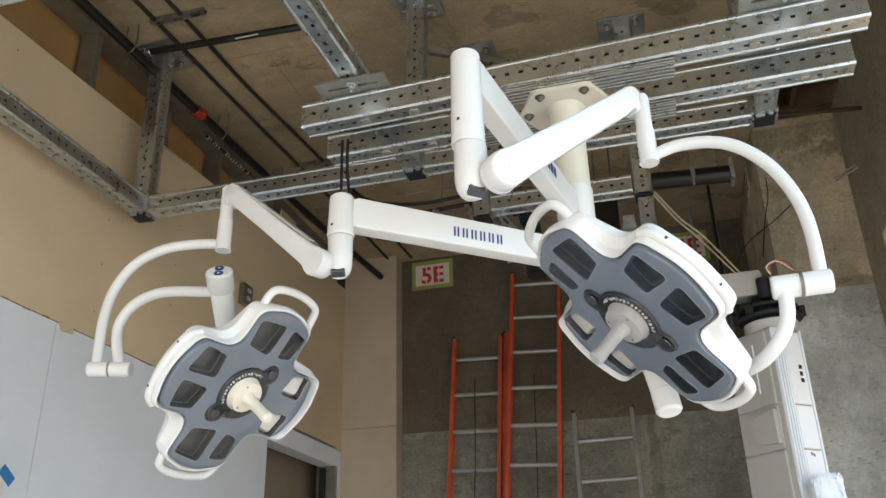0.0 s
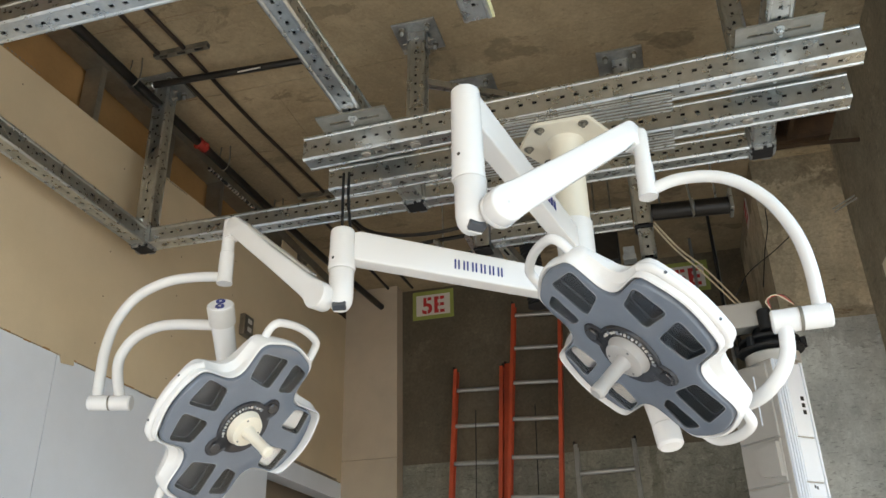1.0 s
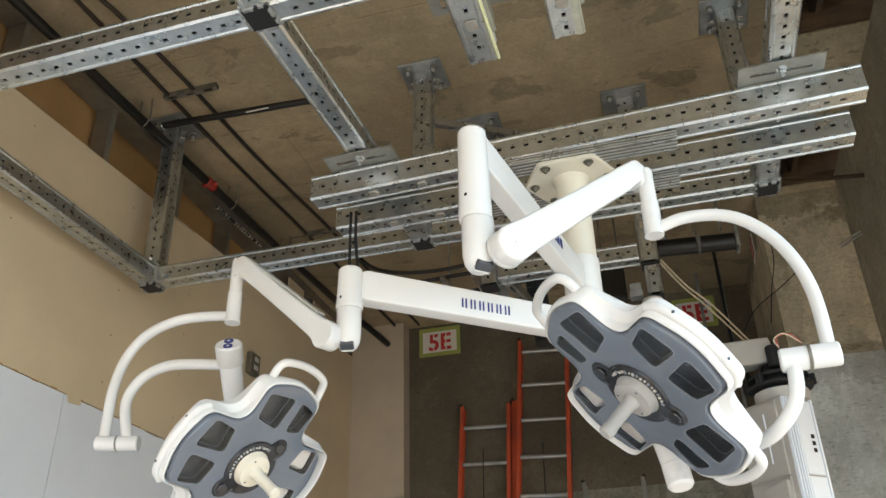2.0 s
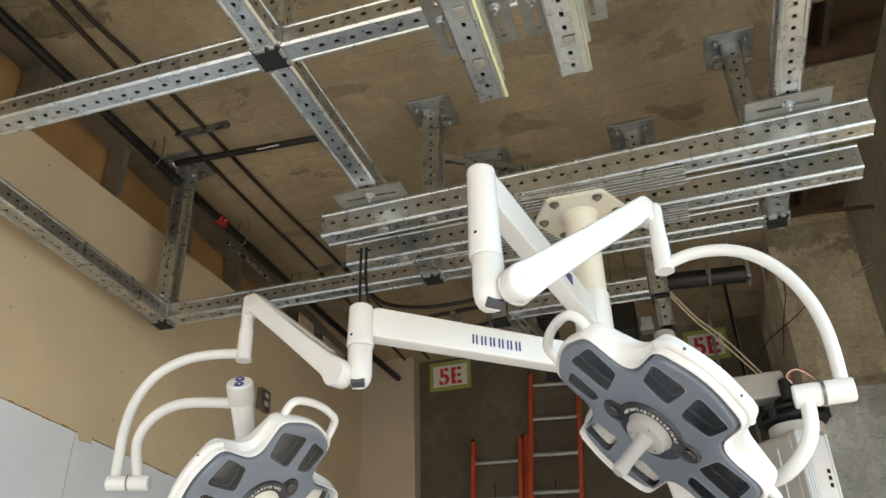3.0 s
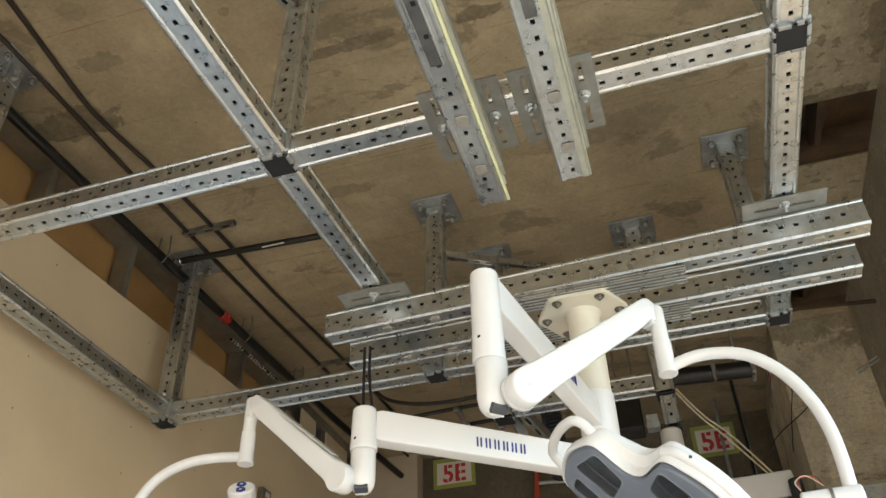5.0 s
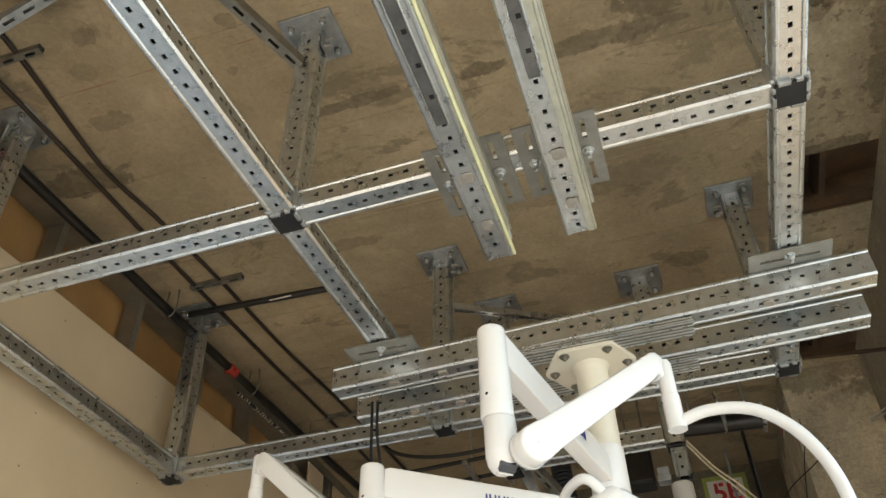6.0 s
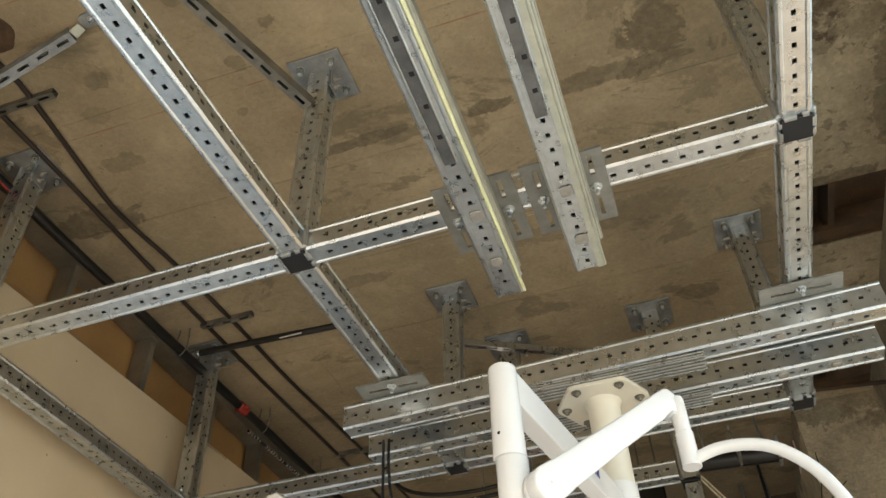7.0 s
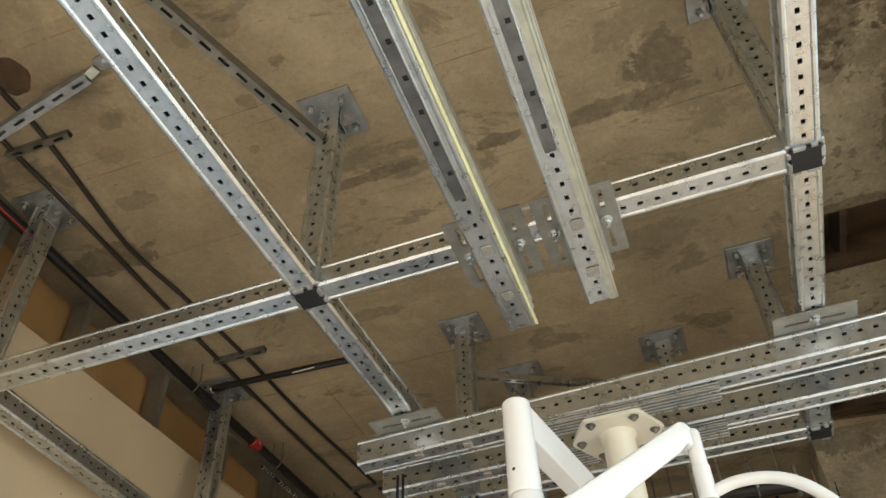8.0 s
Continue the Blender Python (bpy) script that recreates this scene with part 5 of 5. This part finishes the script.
for k in range(4):
    part("wire", tube([(0.40 + 0.03 * k, 5.8, 3.22), (0.37 + 0.05 * k, 5.75, 3.1), (0.45 + 0.02 * k, 5.7, 3.15 - 0.05 * k), (0.5, 5.75, 3.3)], 0.006, None, 6), BLACK, jb)
part("wire_riser", rod((0.46, 5.9, 3.37), (0.46, 5.9, ZC), 0.011, None, 8), BLACK, jb)

tag = thing("red_tag", "red and white tag on the side of the pier", "tag", (0.72, 5.78, 4.0))
part("sheet", box((0.712, 5.70, 3.97), (0.7185, 5.86, 4.14)), PAPER, tag)
for z in (4.0, 4.05, 4.10):
    part("bar", box((0.7095, 5.72, z), (0.7115, 5.84, z + 0.028)), RED_PAINT, tag)

# ---- the equipment column ----
col = thing("equipment_column", "beige and white ceiling-hung medical supply column", "supply column", (0.47, 4.1, 1.4))
# one corner points at the opening: a white face and a beige face
CORNER, WIDE, DEEP = (0.447, 3.95, 0), 0.178, 0.262
turn = Matrix.Translation(CORNER) @ Matrix.Rotation(radians(42), 4, "Z")
body = part("column_body", box((0, 0, 1.2), (WIDE, DEEP, 2.44), 0.006, None, turn), BEIGE_PANEL, col)
for z0, z1 in ((1.22, 1.906), (1.914, 2.094), (2.102, 2.425)):
    part("side_panel", box((-0.009, 0.030, z0), (0.004, 0.252, z1), 0.003, None, turn), BEIGE_PANEL, body, "beige service panel")
    part("front_panel", box((0.062, -0.009, z0), (0.164, 0.004, z1), 0.003, None, turn), WHITE_PANEL, body, "white service panel")
for z in (2.16, 2.29):
    part("panel_rib", box((-0.0125, 0.10, z), (-0.008, 0.108, z + 0.09), 0.002, None, turn), WHITE_PANEL, body)
hatch = slab([(0.035, 1.935), (0.14, 1.945), (0.165, 1.985), (0.165, 2.06), (0.035, 2.082)], 0.006, 0, 0.022, turn @ Matrix.Translation((-0.008, 0, 0)) @ Matrix(((0, 0, -1, 0), (1, 0, 0, 0), (0, 1, 0, 0), (0, 0, 0, 1))))
part("hatch", hatch, BEIGE_PANEL, body, "raised hatch")
for x in (0.006, 0.022, 0.038, 0.052):
    part("track", box((x - 0.0045, -0.012, 1.2), (x + 0.0045, 0.004, 2.435), 0.002, None, turn), WHITE_PANEL, body)
    part("track_groove", box((x + 0.0055, -0.0055, 1.2), (x + 0.0095, 0.003, 2.432), 0, None, turn), GROOVE, body, "blue-grey groove")
part("track", box((0.166, -0.012, 1.2), (0.178, 0.004, 2.435), 0.002, None, turn), WHITE_PANEL, body)
for k in range(3):
    part("socket", box((0.124, -0.0125, 2.258 - k * 0.030), (0.142, -0.0085, 2.276 - k * 0.030), 0.001, None, turn), BLACK, body)
for x, z in ((0.095, 1.885), (0.108, 1.88)):
    part("indicator", box((x, -0.0125, z), (x + 0.007, -0.0085, z + 0.012), 0.001, None, turn), SLOT_GREY, body)
part("collar", lathe([(0, 0.12), (0.05, 0.12), (0.06, 0.10)], frame_of((0.48, 4.14, 2.45), (0.48, 4.14, 3))), HUB, col, "", True)
brake_at = frame_of((0.48, 4.14, 2.515), (0.48, 4.14, 3))
brake = part("brake", lathe([(0, 0.140), (0.004, 0.146), (0.014, 0.148), (0.018, 0.105), (0.044, 0.098), (0.048, 0.132), (0.060, 0.134), (0.068, 0.075), (0.12, 0.062)], brake_at), BLACK, col, "black brake joint")
for k in range(6):
    part("brake_lug", box((0.006, -0.016, 0.130), (0.056, 0.016, 0.158), 0.005, None, brake_at @ Matrix.Rotation(radians(20 + 60 * k), 4, "X")), BLACK, brake)
part("brake_knob", rod((0.47, 4.05, 2.60), (0.47, 4.05, 2.70), 0.03), BLACK, col, "", True)
part("boom_arm", arm_body((0.46, 4.14, 2.70), (-0.02, 3.95, 2.62), 0.12, 0.12, 0.13, 0.13), BEIGE_PANEL, col, "", True)
part("boom_hub", rod((-0.02, 3.95, 2.54), (-0.02, 3.95, 2.97), 0.05), BEIGE_PANEL, col, "", True)
rumple = random.Random(3)
wrap = box((0.487, 3.86, 1.66), (0.60, 3.96, 1.79), 0.025, None, None, 3)
bmesh.ops.subdivide_edges(wrap, edges=wrap.edges[:], cuts=2, use_grid_fill=True)
for v in wrap.verts:
    v.co += Vector((rumple.uniform(-1, 1), rumple.uniform(-1, 1), rumple.uniform(-1, 1))) * 0.007
part("plastic_wrap", wrap, WHITE_PANEL, col, "crumpled white wrap")

# ---- ladders ----
def ladder(name, foot, top, width, rungs, step, first, rail_mat, label):
    """A leaning ladder; foot and top are the middles of its ends."""
    foot, top = Vector(foot), Vector(top)
    m = frame_of(foot, top, (0, -1, 0))
    length = (top - foot).length
    lad = thing(name, label, "ladder", foot)
    for s in (-1, 1):
        y = s * width / 2
        r = box((0, y - 0.004, -0.038), (length, y + 0.004, 0.038), 0.002)
        for z in (-0.038, 0.032):
            r = box((0, min(y, y - s * 0.026), z), (length, max(y, y - s * 0.026), z + 0.006), 0.0015, r)
        bmesh.ops.transform(r, matrix=m, verts=r.verts)
        rail = part("rail", r, rail_mat, lad)
        part("rail_cap", box((length - 0.005, y - 0.008, -0.04), (length + 0.02, y + 0.008, 0.04), 0.004, None, m), BLACK, rail)
    for k in range(rungs):
        x = first + k * step
        if x < length - 0.03:
            part("rung", lathe([(0, 0.0165), (width - 0.01, 0.0165)], m @ Matrix.Translation((x, -width / 2 + 0.005, 0)) @ Matrix.Rotation(radians(90), 4, "Z"), None, 10), ALU, lad, "aluminium rung")
    return lad


ladder("extension_ladder", (-1.13, 5.98, 0.0), (-0.925, 6.50, 3.86), 0.40, 13, 0.297, 0.243, LADDER_RED, "tall orange-red fibreglass ladder leaning on the wall")
ladder("extension_ladder", (-1.55, 6.12, 0.0), (-1.43, 6.50, 3.36), 0.40, 12, 0.297, 0.24, LADDER_RED, "shorter orange-red fibreglass ladder leaning on the wall")
ladder("spare_ladder", (-1.315, 6.16, 0.0), (-1.195, 6.54, 3.38), 0.05, 0, 0.3, 0.2, LADDER_RED, "folded red ladder section standing between two ladders")
ladder("aluminium_ladder", (-0.44, 5.75, 0.0), (-0.49, 6.38, 2.66), 0.44, 9, 0.30, 0.12, ALU, "grey aluminium ladder leaning on the concrete wall")
for x in (-1.45, -0.985):
    whole("ladder_rope", tube([(x, 6.40, 3.0), (x - 0.01, 6.36, 2.4), (x - 0.03, 6.3, 1.6), (x - 0.02, 6.2, 0.01)], 0.004, None, 6), BLACK, "dark rope hanging behind a ladder", "rope", "", "ropes", True)

# ---- signs, tape, small things ----
def stencil_sign(x0, x1, z0, z1, y):
    s = thing("wall_sign", "white paper sign with red stencilled 5E and green tape", "sign", ((x0 + x1) / 2, y, z0), group="paper signs")
    sheet = part("sheet", box((x0, y - 0.004, z0), (x1, y - 0.001, z1)), PAPER, s)
    w = 0.02
    for lo, hi in (((x0 - w, z0 - w), (x1 + w, z0 + 0.015)), ((x0 - w, z1 - 0.015), (x1 + w, z1 + w)), ((x0 - w, z0 + 0.0151), (x0 + 0.012, z1 - 0.0151)), ((x1 - 0.012, z0 + 0.0151), (x1 + w, z1 - 0.0151))):
        part("tape", box((lo[0], y - 0.0065, lo[1]), (hi[0], y - 0.0045, hi[1])), GREEN_TAPE, s, "yellow-green tape")
    cu = bpy.data.curves.new("lettering", "FONT")
    cu.body, cu.size, cu.extrude, cu.align_x, cu.offset = "5E", 0.205, 0.001, "CENTER", 0.005
    ob = new("lettering", cu)
    bpy.context.view_layer.update()
    me = bpy.data.meshes.new_from_object(ob.evaluated_get(bpy.context.evaluated_depsgraph_get()))
    bpy.data.objects.remove(ob)
    me.transform(Matrix.Translation(((x0 + x1) / 2, y - 0.006, (z0 + z1) / 2 - 0.073)) @ Matrix.Rotation(radians(90), 4, "X"))
    me.materials.clear()
    me.materials.append(RED_PAINT)
    part("lettering", me, None, sheet, "red stencilled characters 5E")
    cx, cz = (x0 + x1) / 2, (z0 + z1) / 2
    for dx, z, w_, h_ in ((-0.054, 0.057, 0.009, 0.032), (-0.054, -0.062, 0.009, 0.032), (0.057, 0.057, 0.009, 0.034), (0.057, -0.062, 0.009, 0.034), (0.057, 0.0, 0.009, 0.028)):
        part("stencil_gap", box((cx + dx - w_ / 2, y - 0.0085, cz + z - h_ / 2), (cx + dx + w_ / 2, y - 0.0075, cz + z + h_ / 2)), PAPER, sheet)


stencil_sign(-1.995, -1.67, 3.90, 4.12, NORTH)
stencil_sign(0.14, 0.43, 3.86, 4.08, NORTH)
note = thing("taped_note", "white paper note held by blue tape on drywall", "note", (WEST, 2.9, 1.7))
part("sheet", box((WEST + 0.001, 2.78, 1.60), (WEST + 0.003, 2.985, 1.87)), PAPER, note)
part("tape", box((WEST + 0.0035, 2.95, 1.83), (WEST + 0.005, 3.03, 1.875), 0, None, Matrix.Translation((0, 2.99, 1.85)) @ Matrix.Rotation(radians(-35), 4, "X") @ Matrix.Translation((0, -2.99, -1.85))), BLUE_TAPE, note, "blue masking tape")
ob_ = thing("outlet_box", "dark electrical outlet box on the drywall", "outlet", (WEST, 4.72, 3.2))
part("box_body", box((WEST, 4.66, 3.16), (WEST + 0.04, 4.78, 3.30), 0.005), STRUT, ob_)
for z in (3.19, 3.245):
    part("socket", box((WEST + 0.04, 4.70, z), (WEST + 0.044, 4.75, z + 0.03), 0.002), HUB, ob_)
whole("drywall_scrap", slab([(3.13, 2.535), (3.22, 2.545), (3.23, 2.51), (3.15, 2.50)], 0.003, 0, 0.006, Matrix(((0, 0, 1, WEST + 0.001), (1, 0, 0, 0), (0, 1, 0, 0), (0, 0, 0, 1)))), DRYWALL, "torn scrap of drywall paper on the seam", "scrap")
bd = thing("wood_offcut", "pale wooden block fixed to the concrete side wall", "wood block", (EAST, 4.45, 2.9))
part("block", box((EAST - 0.05, 4.36, 2.80), (EAST, 4.56, 3.06), 0.004), CREAM, bd)

# faint print along the top edge of the upper boards
for y0, z0 in ((2.19, 3.729), (2.47, 3.722), (3.72, 3.762)):
    print_ = thing("board_print", "faint dark print along the top edge of drywall", "print", (WEST, y0, z0), group="board prints")
    for k in range(9):
        part("bar", box((WEST + 0.0005, y0 + 0.024 * k, z0 + 0.0015 * k), (WEST + 0.0012, y0 + 0.024 * k + 0.015, z0 + 0.0015 * k + 0.007)), DULL_BOARD, print_)
# loose wires in front of the pier
whole("thin_wire", tube([(0.757, 5.23, 3.80), (0.745, 5.22, 3.66), (0.70, 5.22, 3.5), (0.66, 5.3, 3.3)], 0.0035, None, 6), BLACK, "thin dark wire hanging beside the pier", "wire", "", "loose wires", True)
whole("thin_wire", tube([(0.868, 5.235, 3.592), (0.75, 5.21, 3.49), (0.58, 5.2, 3.365), (0.5, 5.4, 3.3)], 0.0035, None, 6), BLACK, "thin dark wire hanging beside the pier", "wire", "", "loose wires", True)
ties = thing("form_tie", "pale steel form tie sticking out of concrete wall", "form tie", (EAST, 4.95, 3.66))
for d in (0.0, 0.035):
    part("tie_rod", rod((EAST, 4.90 - d, 3.64 - d), (EAST - 0.10, 5.04 - d, 3.64 - d), 0.006, None, 8), STEEL, ties, "", True)
# screw heads in rows down the drywall
for y in (2.0, 2.6, 3.35, 3.95, 4.55):
    rows_ = thing("screw_row", "row of small screw heads in the drywall", "screws", (WEST, y, 2.9), group="drywall screws")
    for k in range(5):
        z = 2.66 + 0.24 * k
        part("screw", lathe([(0, 0.005), (0.0012, 0.004)], frame_of((WEST, y, z), (WEST + 1, y, z)), None, 8), DULL_BOARD, rows_)

# torn paper along the joint between the upper and lower boards
shreds = thing("torn_joint", "torn paper along the open drywall joint", "torn paper", (WEST, 3.5, 2.548))
rnd = random.Random(11)
y = 1.2
while y < 5.1:
    w = rnd.uniform(0.03, 0.12)
    z0, z1 = 2.5325 - rnd.uniform(0.001, 0.007), 2.5325 + rnd.uniform(0.001, 0.006)
    part("shred", slab([(y, z0), (y + w, z0 + rnd.uniform(-0.003, 0.003)), (y + w * 0.9, z1), (y + w * 0.1, z1 - 0.001)], 0.001, 0, 0.002, Matrix(((0, 0, 1, WEST + 0.0005), (1, 0, 0, 0), (0, 1, 0, 0), (0, 0, 0, 1))), None, 0.0005),
         KRAFT if rnd.random() < 0.6 else DULL_BOARD, shreds)
    y += w + rnd.uniform(0.02, 0.14)
